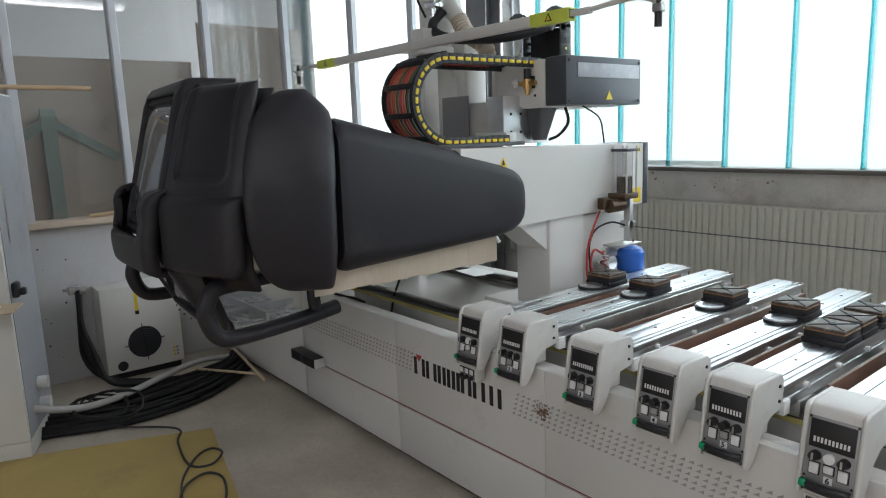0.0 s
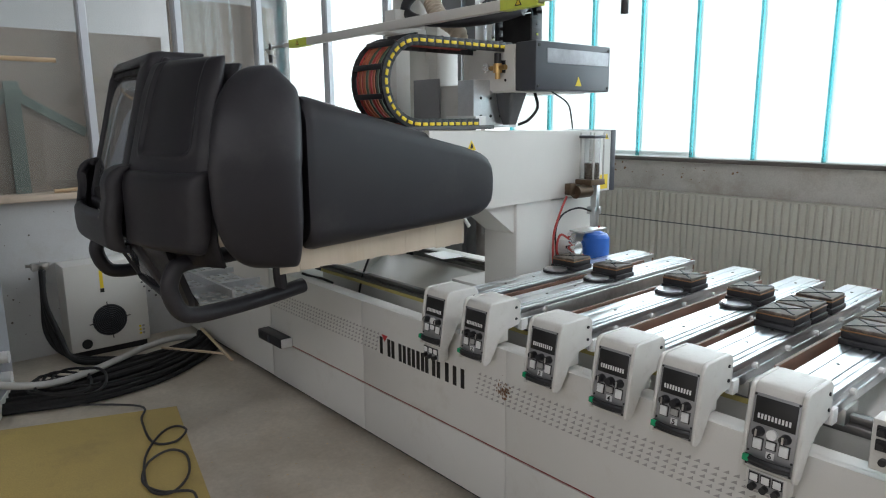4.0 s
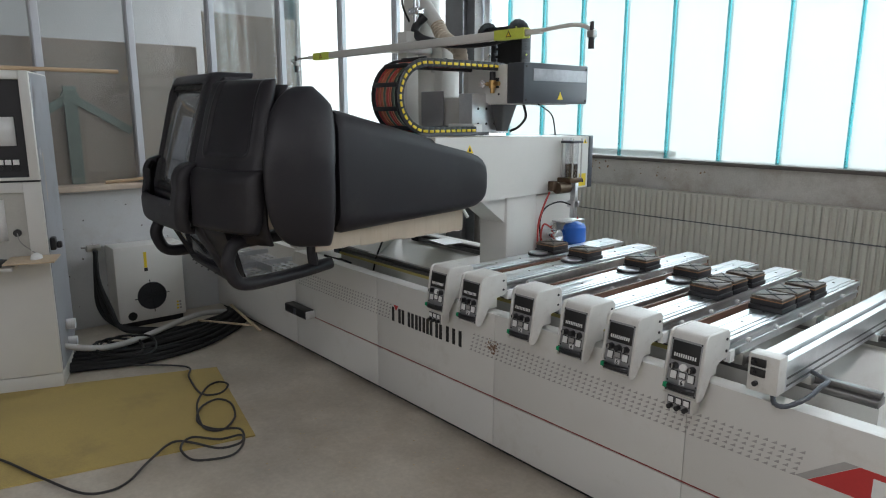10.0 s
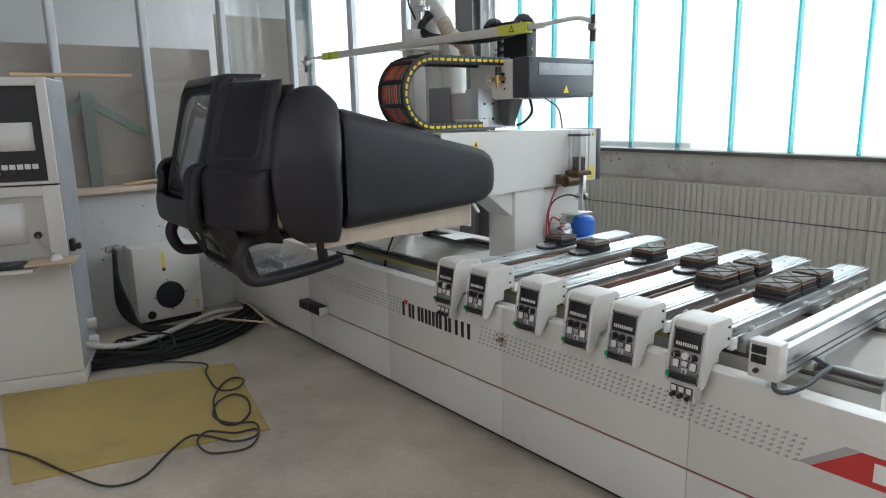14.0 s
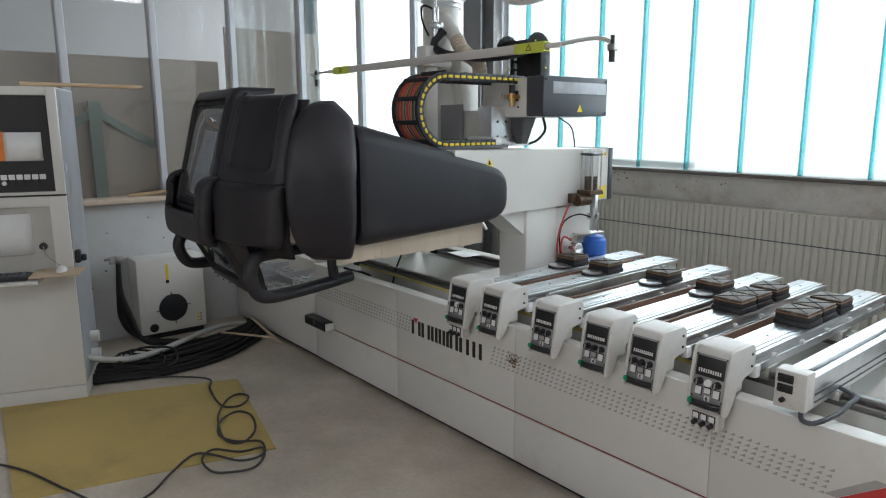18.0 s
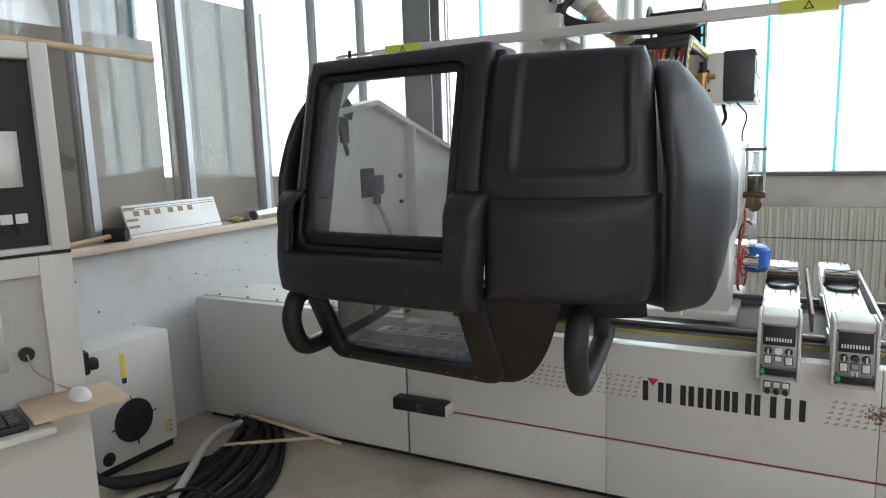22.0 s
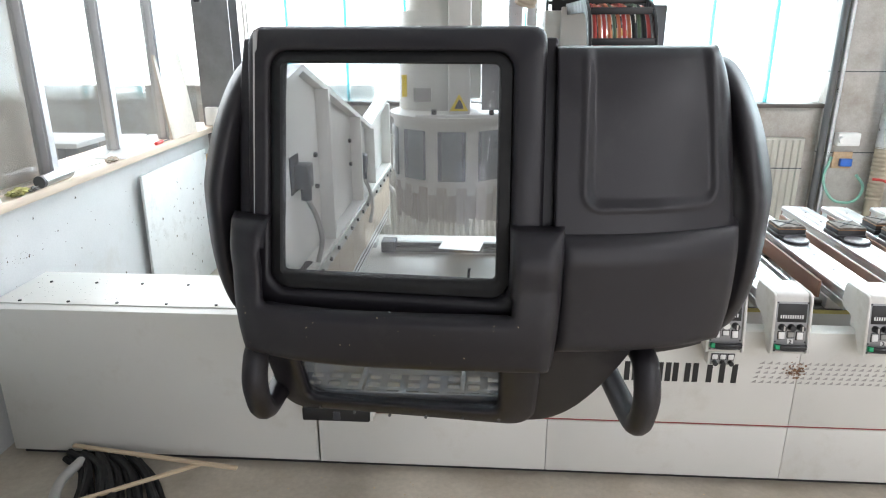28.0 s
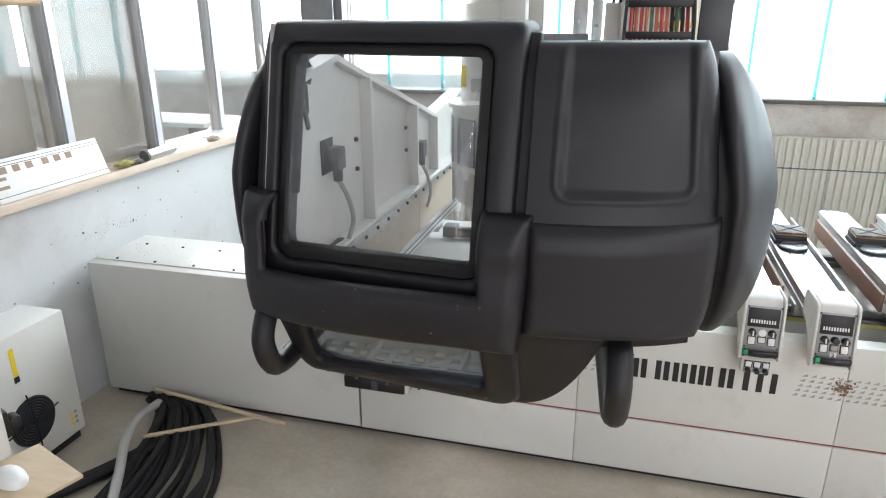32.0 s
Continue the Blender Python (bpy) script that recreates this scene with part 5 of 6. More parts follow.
hood_patch("lower_shell", 0.66, 0.925, lambda u: 0.766 + 0.34 * max(0.0, (u - 0.66) / 0.265) ** 2.4, 1.15, -0.02, 0.03, nu=24, nz=12, rounding=0.012, label="rounded lower corner of the shell")
hood_patch("lower_window", -0.015, 0.585, 0.812, 1.13, -0.030, 0.004, nu=8, nz=4, rounding=0, mat=LOWER_GLASS, parent=low, label="dusty lower window").visible_shadow = False
for k in range(6):
    u = 0.03 + 0.11 * k
    part("screw", cyl((U + u, hood_y(u, 0.783) + 0.004, 0.783), (U + u, hood_y(u, 0.783) - 0.004, 0.783), 0.0045, seg=8), IRON, low)


def flank_cushion(side):
    """A rounded barrel-shaped shell closing the flank behind the panels; side is 1 for the one by the tapered cover."""
    inner = 1.08 if side > 0 else 1.19
    plan = [Vector((inner, -0.55, 0)), Vector((inner, -0.70, 0)), Vector((1.175, -0.78, 0))]
    plan += smooth_line([(1.188, -0.82, 0), (1.196, -0.865, 0), (1.216, -0.888, 0), (1.246, -0.870, 0), (1.286, -0.795, 0), (1.328, -0.705, 0), (1.352, -0.635, 0), (1.352, -0.590, 0), (1.325, -0.562, 0), (1.26, -0.552, 0)], 5)
    nz, n = 34, len(plan)
    bm = bmesh.new()
    grid = []
    for j in range(nz + 1):
        t = 0.5 - 0.5 * math.cos(math.pi * j / nz)
        size = 0.36 + 0.64 * max(0.0, 1 - abs(2 * t - 1) ** 2.9) ** 0.5
        z = 1.04 + 0.825 * t
        back, inward = 0.13 * max(0.0, z - 1.46), 0.16 * max(0.0, z - 1.50) + 0.05 * max(0.0, 1.25 - z)
        row = []
        for p in plan:
            x, y = 1.17 + (p.x - 1.17) * (0.3 + 0.7 * size) - inward, -0.56 + (p.y + 0.56) * size + back
            drop = max(0.0, min(1.0, (p.y + 0.78) / 0.2)) * max(0.0, z - 1.45)
            row.append(bm.verts.new((U + (x + 0.006 if side > 0 else 1.020 - x), y, z - 0.20 * drop)))
        grid.append(row)
    for a, b in zip(grid, grid[1:]):
        for i in range(n):
            bm.faces.new((a[i], a[(i + 1) % n], b[(i + 1) % n], b[i]))
    bm.faces.new(grid[0]), bm.faces.new(grid[-1])
    bmesh.ops.recalc_face_normals(bm, faces=bm.faces)
    part("cushion", bm, HOOD, hood, "tall rounded cushion at the hood's flank", angle=60)
flank_cushion(1)
flank_cushion(-1)

rings = []
for s, shrink in ((0.0, 0.90), (0.015, 0.97), (0.04, 1.0), (0.3, 1), (0.6, 1), (0.86, 1.0), (0.93, 0.95), (0.97, 0.86), (0.99, 0.74), (1.0, 0.55)):
    y = -0.52 + 1.03 * s
    zl, zh = 1.09 + 0.06 * s, 1.755 - 0.275 * s
    zc, hz, hx = (zl + zh) / 2, (zh - zl) / 2 * shrink, (0.13 - 0.04 * s) * (0.7 + 0.3 * shrink)
    cx = U + 1.180 + 0.047 * s
    rings.append([(cx + a, y, zc + b) for a, b in round_rect(-hx, hx, -hz, hz, min(hx, hz) * 0.75, 6)])
part("tapered_cover", loft(rings), HOOD, hood, "long tapered side cover")


def grab_handle(u, slant, size):
    """A closed loop of thick moulded tube under the hood's flank, running back."""
    def at(s, z):
        return (U + u + slant * s, -0.96 + 0.62 * s, z)
    top, low_z = 1.075, 1.045 - 0.235 * size
    mid = (top + low_z) / 2
    pts = [at(0.98, low_z + 0.03), at(0.7, low_z + 0.012), at(0.35, low_z), at(0.12, low_z + 0.002), at(0.02, low_z + 0.035), at(-0.035, mid), at(-0.01, top - 0.06), at(0.06, top - 0.02), at(0.3, top - 0.012), at(0.98, top)]
    h = part("grab_handle", tube(pts, 0.036, 12, 6), HOOD, hood, "thick looped grab handle")
    part("handle_post", tube([at(0.80, low_z + 0.01), at(0.78, mid), at(0.80, top)], 0.030, 10, 4), HOOD, h)
    return h
grab_handle(0.97, -0.06, 0.95)
grab_handle(-0.105, 0.0, 0.9)
# perforated shelf inside, seen through the lower window
tray = part("perforated_shelf", box(U - 0.07, U + 0.68, -0.765, -0.755, 0.780, 0.812, 0.002), SHEET_GREY, hood, "grey perforated sheet inside the hood")
bm = bmesh.new()
for j in range(8):
    y = -0.755 + 0.050 * j
    add_box(bm, U - 0.07, U + 0.68, y, y + 0.020, 0.780, 0.786)
    if j < 7:
        for i in range(12):
            x = U - 0.07 + 0.0656 * i
            add_box(bm, x, x + 0.026, y + 0.020, y + 0.050, 0.7802, 0.7858)
add_box(bm, U - 0.07, U + 0.68, -0.602, -0.588, 0.786, 0.825)
for i in (3, 8):
    x = U - 0.065 + 0.0656 * i
    add_box(bm, x, x + 0.014, -0.755, -0.36, 0.7858, 0.815)
tagged(part("grid", bm, SHEET_GREY, tray, "grid of flat bars", smooth=False), kind="stuff")
# the whole hood is a little small and squat
hood.location.z, hood.scale = 0.834, (0.955, 0.955, 0.917)
# ---- control cabinet ----
cab = thing("control_cabinet", (-3.85, -1.75, 0), "tall cream control cabinet with screen, papers and keyboard shelf", "cabinet")
def at_cab(bm):
    """Local metres: x out of the front, y to the right edge, z up; the cabinet stands askew to the bed."""
    return moved(turned(bm, -20, "Z"), -3.60, -1.455, 0)
D = 0.56
part("body", at_cab(joined(box(-D, -0.032, -0.80, -0.004, 0.095, 1.25, 0.004), box(-D, -0.10, -0.80, -0.004, 1.251, 1.92, 0.004))), CREAM, cab)
# side toned grey-blue, darker than the cream front
part("side_panel", at_cab(box(-D + 0.01, -0.034, -0.0042, -0.001, 0.10, 1.91)), material("grey_blue_side_enamel", (0.34, 0.355, 0.38), 0.45, vary=0.06, size=2, dirt=(0.22, 0.21, 0.2), dirt_amount=0.02), cab, "grey-blue side sheet")
part("base", at_cab(box(-D, -0.002, -0.80, -0.002, 0.0, 0.090, 0.004)), CREAM, cab)
part("lower_door", at_cab(joined(box(-0.03, 0.0, -0.80, -0.003, 0.095, 0.80, 0.004), box(-0.03, 0.0, -0.095, -0.003, 0.80, 1.285, 0.004), box(-0.03, 0.0, -0.80, -0.095, 1.225, 1.285, 0.003))), CREAM_CLEAN, cab, "cream lower door with a paper niche")
# the recess's shade is painted in as a darker cream
part("niche", at_cab(box(-0.032, -0.024, -0.80, -0.095, 0.80, 1.225)), material("shaded_cream", (0.50, 0.49, 0.44), 0.5), cab)
top = part("screen_frame", at_cab(joined(box(-0.10, 0.0, -0.055, -0.003, 1.295, 1.92, 0.006), box(-0.10, 0.0, -0.80, -0.055, 1.87, 1.92, 0.006), box(-0.10, 0.0, -0.80, -0.055, 1.295, 1.312, 0.003))), CREAM_CLEAN, cab, "cream frame round the screen")
scr = part("screen_panel", at_cab(box(-0.07, -0.035, -0.80, -0.055, 1.312, 1.87)), BLACK, cab, "black screen panel")
part("screen_bezel", at_cab(box(-0.04, -0.026, -0.78, -0.375, 1.47, 1.77, 0.004)), GREY_BOX, scr)
part("screen", at_cab(box(-0.027, -0.0245, -0.76, -0.395, 1.49, 1.75)), glow("screen_light", (0.52, 0.55, 0.72), 0.55), scr, "lit screen with teal and violet areas")
for z0, z1, m in ((1.705, 1.745, "teal_screen_field"), (1.50, 1.535, "teal_screen_field")):
    part("screen_field", at_cab(box(-0.0246, -0.0235, -0.755, -0.40, z0, z1)), glow(m, (0.10, 0.42, 0.42), 0.5) if m not in bpy.data.materials else bpy.data.materials[m], scr)
part("screen_window", at_cab(box(-0.0246, -0.0235, -0.56, -0.41, 1.545, 1.60)), glow("pale_screen_field", (0.75, 0.74, 0.80), 0.6), scr)
def bent_sheet(y0, y1, z0, z1, x0, bow):
    bm = bmesh.new()
    rows = [[bm.verts.new((x0 + bow * math.sin(math.pi * i / 8) , y0 + (y1 - y0) * i / 8, z)) for i in range(9)] for z in (z0, z1)]
    for i in range(8):
        bm.faces.new((rows[0][i], rows[0][i + 1], rows[1][i + 1], rows[1][i]))
    return bm
note = solo("note_sheet", at_cab(bent_sheet(-0.30, -0.105, 1.495, 1.66, -0.03, 0.03)), PAPER, "white sheet with an orange strip taped to the screen", "paper")
modifier_thick(note, 0.0008)
solo("orange_strip", at_cab(box(-0.031, -0.029, -0.337, -0.299, 1.495, 1.665)), ORANGE_PAPER, "orange paper strip on the screen panel", "paper")
for k in range(6):
    part("key", at_cab(box(-0.04, -0.028, -0.335 + 0.040 * k, -0.303 + 0.040 * k, 1.385, 1.415, 0.002)), WHITE, scr, "white push button")
    part("lamp_knob", at_cab(cyl((-0.04, -0.319 + 0.040 * k, 1.365), (-0.026, -0.319 + 0.040 * k, 1.365), 0.013, seg=12)), WHITE if k == 0 else BLACK, scr)
    part("plate", at_cab(box(-0.0405, -0.034, -0.34 + 0.040 * k, -0.301 + 0.040 * k, 1.345, 1.42)), INK, scr)
sheet = solo("paper_sheet", at_cab(bent_sheet(-0.50, -0.205, 0.94, 1.185, -0.024, 0.02)), PAPER, "white paper sheet standing in the cabinet niche", "paper")
modifier_thick(sheet, 0.0008)
solo("hanging_note", at_cab(joined(box(0.0, 0.0015, -0.80, -0.42, 1.24, 1.46), box(0.0, 0.0017, -0.80, -0.41, 1.46, 1.475))), PAPER, "pale note hanging from the screen frame", "paper")
part("cable_port", at_cab(cyl((-0.026, -0.155, 0.985), (-0.010, -0.155, 0.985), 0.022, seg=16)), BLACK, cab)
part("shelf", at_cab(box(-0.02, 0.24, -0.80, -0.15, 0.805, 0.825, 0.004)), CREAM_CLEAN, cab, "keyboard shelf")
part("mouse_board", at_cab(box(0.0, 0.22, -0.20, 0.06, 0.838, 0.848, 0.002)), PLYWOOD, cab, "thin wooden mouse board")
key = thing("keyboard", (-3.6, -1.75, 0.826), "black computer keyboard on the shelf", "keyboard")
part("case", at_cab(box(0.05, 0.21, -0.66, -0.21, 0.826, 0.846, 0.004)), BLACK, key)
for r in range(5):
    for c in range(13):
        part("key", at_cab(box(0.062 + 0.028 * r, 0.085 + 0.028 * r, -0.65 + 0.033 * c, -0.623 + 0.033 * c, 0.846, 0.852, 0.002)), GREY_BOX, key)
bm = bmesh.new()
bmesh.ops.create_uvsphere(bm, u_segments=16, v_segments=10, radius=1)
for v in bm.verts:
    v.co = (0.10 + 0.055 * v.co.x, -0.05 + 0.032 * v.co.y, 0.849 + 0.032 * max(0, v.co.z))
solo("mouse", at_cab(bm), WHITE, "white computer mouse on the wooden board", "mouse")
solo("mouse_lead", at_cab(tube([(0.05, -0.05, 0.86), (0.0, -0.08, 0.87), (0.0, -0.14, 0.93), (-0.01, -0.155, 0.985)], 0.003)), DOT_GREY, "thin grey mouse lead", "cable")
part("side_handle", at_cab(joined(box(-0.12, -0.06, -0.004, 0.03, 0.86, 0.94, 0.01), box(-0.11, -0.07, 0.03, 0.06, 0.87, 0.91, 0.01))), BLACK, cab, "black rotary main switch")
for y, z, w, h, m in ((-0.10, 1.78, 0.05, 0.12, DOT_GREY), (-0.16, 1.30, 0.03, 0.30, PLYWOOD), (-0.10, 1.45, 0.035, 0.05, WHITE)):
    part("tag", at_cab(box(y - w / 2, y + w / 2, -0.004, -0.001, z - h / 2, z + h / 2)), m, cab, "small tag on the side")
part("seam", at_cab(box(-0.02, 0.0006, -0.80, -0.003, 1.286, 1.294)), INK, cab)
for z in (0.30, 0.42):
    part("cable_gland", at_cab(cyl((-0.30, -0.006, z - 0.1), (-0.30, 0.05, z - 0.1), 0.035, seg=14)), WHITE, cab)
solo("wooden_rod", tube([(-3.69, -1.62, 1.935), (-3.72, -1.45, 1.937), (-3.79, -0.92, 1.94)], 0.0125, 12, 4), WOOD, "light round wooden rod lying on the cabinet top", "rod")

# ---- cooling unit on the floor by the parapet ----
fan_box = thing("cooling_unit", (-4.66, -0.605, 0.04), "pale steel cooling unit with a round black fan grille", "cooling unit")
FX = -4.545
part("body", box(WX + 0.002, FX, -0.865, -0.345, 0.045, 0.655, 0.006), CREAM_CLEAN, fan_box)
part("foot", box(WX + 0.01, FX - 0.02, -0.845, -0.365, 0.0, 0.045), BLACK, fan_box)
grille = part("grille", cyl((FX, -0.605, 0.24), (FX + 0.006, -0.605, 0.24), 0.112, seg=36), INK, fan_box, "round black fan grille")
for k in range(8):
    r = 0.020 + 0.0125 * k
    part("ring", tube([(FX + 0.012 - 0.0008 * k, -0.605 + r * math.cos(radians(a)), 0.24 + r * math.sin(radians(a))) for a in range(0, 361, 20)], 0.0022, 5, 2), GREY_BOX, grille)
for k in range(4):
    a = radians(45 + 90 * k - 40)
    part("stay", tube([(FX + 0.014, -0.605 + 0.012 * math.cos(a), 0.24 + 0.012 * math.sin(a)), (FX + 0.012, -0.605 + 0.07 * math.cos(a), 0.24 + 0.07 * math.sin(a)), (FX + 0.006, -0.605 + 0.135 * math.cos(a), 0.24 + 0.135 * math.sin(a))], 0.0035, 6, 2), BLACK, grille)
part("lower_cap", cyl((FX, -0.765, 0.095), (FX + 0.005, -0.765, 0.095), 0.034, seg=22), INK, fan_box)
part("tag", box(FX, FX + 0.0014, -0.648, -0.622, 0.445, 0.472), INK, fan_box)
part("tag", box(FX, FX + 0.0016, -0.646, -0.624, 0.474, 0.60), YELLOW, fan_box, "narrow yellow tag")
for k in range(6):
    part("pictogram", cyl((FX, -0.41 + 0.022 * (k % 2), 0.10 + 0.026 * (k // 2)), (FX + 0.0015, -0.41 + 0.022 * (k % 2), 0.10 + 0.026 * (k // 2)), 0.009, seg=12), (YELLOW, DOT_GREY)[k % 2], fan_box)
solo("valve_tap", joined(cyl((-4.72, -0.98, 0.66), (-4.60, -0.98, 0.66), 0.014), box(-4.66, -4.60, -1.03, -0.93, 0.64, 0.69, 0.006), cyl((-4.64, -1.06, 0.675), (-4.64, -0.92, 0.675), 0.01)), STEEL, "grey metal tap on the wall by the cooling unit", "tap")
for k, dx in enumerate((0.0, 0.035, 0.07)):
    solo("supply_hose", tube([(-4.63 + dx, -0.965 - 0.01 * k, 0.65), (-4.62 + dx, -0.985, 0.42), (-4.58 + dx, -0.99 + 0.03 * k, 0.20), (-4.46 + dx, -0.90, 0.07), (-4.30, -0.66 - 0.05 * k, 0.03), (-4.12, -0.30 - 0.04 * k, 0.03)], 0.018, 10, 8), RUBBER, "black supply hose running down to the floor", "hose", "supply hoses")

# ---- cables, sticks and mat on the floor ----
solo("floor_mat", prism([(-3.29, -0.607), (-2.212, -0.842), (-2.50, -2.0), (-3.80, -1.90)], "z", 0.0005, 0.007), MAT_YELLOW, "worn ochre yellow sheet lying on the floor", "floor mat", smooth=False)
rng = random.Random(11)
for k in range(16):
    f, lift = k / 15, 0.02 + 0.016 * (k % 3)
    j = lambda s: rng.uniform(-s, s)
    a = (-3.80 - 0.30 * f + j(0.02), -1.34 + 0.10 * f, lift)
    b = (-3.68 - 0.42 * f + j(0.03), -0.98 + 0.06 * f, lift)
    c = (-3.74 - 0.42 * f + j(0.03), -0.56 + 0.06 * f + j(0.03), lift)
    d = (-3.93 - 0.38 * f + j(0.03), -0.20 + 0.05 * f, lift)
    e = (-4.10 - 0.34 * f, -0.03 + j(0.01), lift)
    solo("power_cable", tube([(a[0] - 0.02, a[1] - 0.17, lift), a, b, c, d, e], rng.uniform(0.014, 0.020), 8, 7), RUBBER, "thick black power cable in the bundle on the floor", "cable", "bundled power cables")
for k in range(5):
    cx, cy, r = -3.98 + 0.05 * k, -1.08 + 0.05 * (k % 3), 0.13 + 0.025 * k
    solo("loose_cable", tube([(cx + r * math.cos(a) + 0.02 * math.sin(3 * a), cy + 0.8 * r * math.sin(a), 0.075 + 0.012 * k + 0.01 * math.sin(2 * a + k)) for a in [0.45 * i + k for i in range(12)]], 0.008, 7, 4), RUBBER, "coiled thin black cable on the bundle", "cable", "coiled cables")
solo("conduit_hose", tube([(-3.76, -1.42, 0.22), (-3.78, -1.30, 0.17), (-3.84, -1.14, 0.12), (-3.90, -0.98, 0.105), (-3.99, -0.82, 0.10), (-4.10, -0.64, 0.10), (-4.22, -0.46, 0.095), (-4.30, -0.28, 0.085), (-4.32, -0.10, 0.06)], 0.021, 12, 10), material("grey_conduit", (0.46, 0.45, 0.43), 0.5), "pale grey flexible conduit lying over the cables", "hose")
LEAD = [(-3.72, -1.07), (-3.42, -0.77), (-3.22, -0.82), (-2.92, -0.86), (-2.83, -0.78), (-2.91, -0.69), (-3.02, -0.71), (-2.96, -0.81), (-2.74, -0.95), (-2.47, -1.02), (-2.36, -0.96), (-2.45, -0.85), (-2.67, -0.78),
        (-2.76, -0.83), (-2.69, -0.95), (-2.55, -1.02), (-2.40, -0.99), (-2.30, -0.89), (-2.18, -0.92), (-2.07, -1.02), (-2.08, -1.13), (-2.17, -1.20), (-2.31, -1.20), (-2.37, -1.12), (-2.28, -1.01), (-2.24, -0.91),
        (-2.15, -0.95), (-2.19, -1.05), (-2.33, -1.14), (-2.38, -1.22), (-2.29, -1.36), (-2.16, -1.49), (-2.13, -1.59), (-2.20, -1.69), (-2.47, -1.80), (-2.83, -1.94), (-3.2, -2.2)]
solo("extension_lead", tube([(x, y, 0.0135 if k < 4 or k > 29 else 0.014 + 0.006 * (k % 3)) for k, (x, y) in enumerate(LEAD)], 0.0062, 7, 6),
     material("dark_grey_lead", (0.035, 0.033, 0.032), 0.5), "long dark extension lead looped on the yellow sheet", "cable")
for a, b in (((-4.19, -0.38), (-3.77, -0.10)), ((-4.40, 0.02 - 0.04), (-3.60, -0.135))):
    dx, dy = b[0] - a[0], b[1] - a[1]
    ln = math.hypot(dx, dy)
    z = 0.065 if a[1] < -0.2 else 0.075
    solo("wooden_stick", moved(turned(box(0, ln, -0.010, 0.010, 0, 0.012, 0.002), math.degrees(math.atan2(dy, dx)), "Z"), a[0], a[1], z), PLYWOOD, "thin light wooden stick on the cable bundle", "stick", "wooden sticks")

# ---- things on the ledge and along the parapet ----
LZ = 1.1352
def jig(bm):
    return moved(turned(bm, -18, "Y"), -4.725, 0.0, LZ)
plate_j = thing("slotted_jig", (-4.72, -0.05, LZ), "white slotted jig board leaning on the glazing", "board")
slab = box(-0.008, 0.008, -0.375, 0.275, 0.0, 0.185, 0.002)
part("slab", jig(slab), material("white_laminate", (0.76, 0.75, 0.72), 0.4, vary=0.03, dirt=(0.5, 0.42, 0.3), dirt_amount=0.02), plate_j)
for y, z, w, h in [(-0.30 + 0.07 * k + (0.02 if k > 2 else 0), 0.135, 0.036, 0.030) for k in range(6)] + [(-0.335, 0.10, 0.07, 0.014), (-0.335, 0.062, 0.07, 0.014), (-0.335, 0.165, 0.07, 0.012)]:
    part("slot", jig(box(0.0081, 0.0095, y - w / 2, y + w / 2, z - h / 2, z + h / 2)), material("raw_board_edge", (0.30, 0.21, 0.14), 0.7) if "raw_board_edge" not in bpy.data.materials else bpy.data.materials["raw_board_edge"], plate_j)
for z in (0.022, 0.155, 0.168):
    part("groove", jig(box(0.0081, 0.009, -0.375, 0.275, z - 0.0012, z + 0.0012)), INK, plate_j)
mallet = thing("rubber_mallet", (-4.72, -0.5, LZ), "black rubber mallet with a wooden handle on the ledge", "mallet")
part("head", cyl((-4.76, -0.50, LZ + 0.038), (-4.665, -0.44, LZ + 0.038), 0.037, seg=20), RUBBER, mallet)
part("handle", tube([(-4.71, -0.47, LZ + 0.038), (-4.725, -0.62, LZ + 0.024), (-4.735, -0.82, LZ + 0.014)], 0.0135, 10), WOOD, mallet)
gun = thing("grease_gun", (-4.72, 0.8, LZ), "silver grease gun lying on the ledge", "tool")
part("barrel", cyl((-4.725, 0.56, LZ + 0.030), (-4.735, 0.82, LZ + 0.030), 0.029, seg=20), ALU, gun)
part("end_cap", cyl((-4.725, 0.555, LZ + 0.030), (-4.725, 0.575, LZ + 0.030), 0.031, seg=20), IRON, gun)
part("nozzle", tube([(-4.735, 0.82, LZ + 0.03), (-4.74, 0.95, LZ + 0.026), (-4.74, 1.12, LZ + 0.02)], 0.009, 8), STEEL, gun)
def rag(cx, cy, r, seed):
    bm = bmesh.new()
    bmesh.ops.create_icosphere(bm, subdivisions=4, radius=1)
    for v in bm.verts:
        k = 0.75 + 0.5 * noise.noise(v.co * 2.3 + Vector((seed, 0, 0))) + 0.22 * noise.noise(v.co * 6 + Vector((0, seed, 0)))
        v.co = (cx + r * 0.7 * v.co.x * k, cy + r * 1.5 * v.co.y * k, LZ + max(0.0, r * 0.40 * (v.co.z * k + 0.85)))
    return bm
solo("yellow_rag", rag(-4.73, 0.40, 0.055, 3), material("olive_rag", (0.36, 0.33, 0.12), 0.9, vary=0.5, size=25), "crumpled yellow-olive rag on the ledge", "rag")
solo("dark_rag", rag(-4.72, 0.49, 0.035, 8), material("grey_rag", (0.12, 0.115, 0.11), 0.9, vary=0.5, size=25), "crumpled dark rag on the ledge", "rag")
solo("brown_rag", rag(-4.73, 1.22, 0.045, 5), material("tan_rag", (0.38, 0.31, 0.24), 0.9, vary=0.4, size=25), "crumpled tan rag on the ledge", "rag")
solo("white_card", moved(turned(box(-0.10, 0.10, -0.15, 0.15, 0, 0.003), 20, "X"), -4.79, 1.45, LZ + 0.052), PAPER, "white card lying on the ledge", "card", smooth=False)
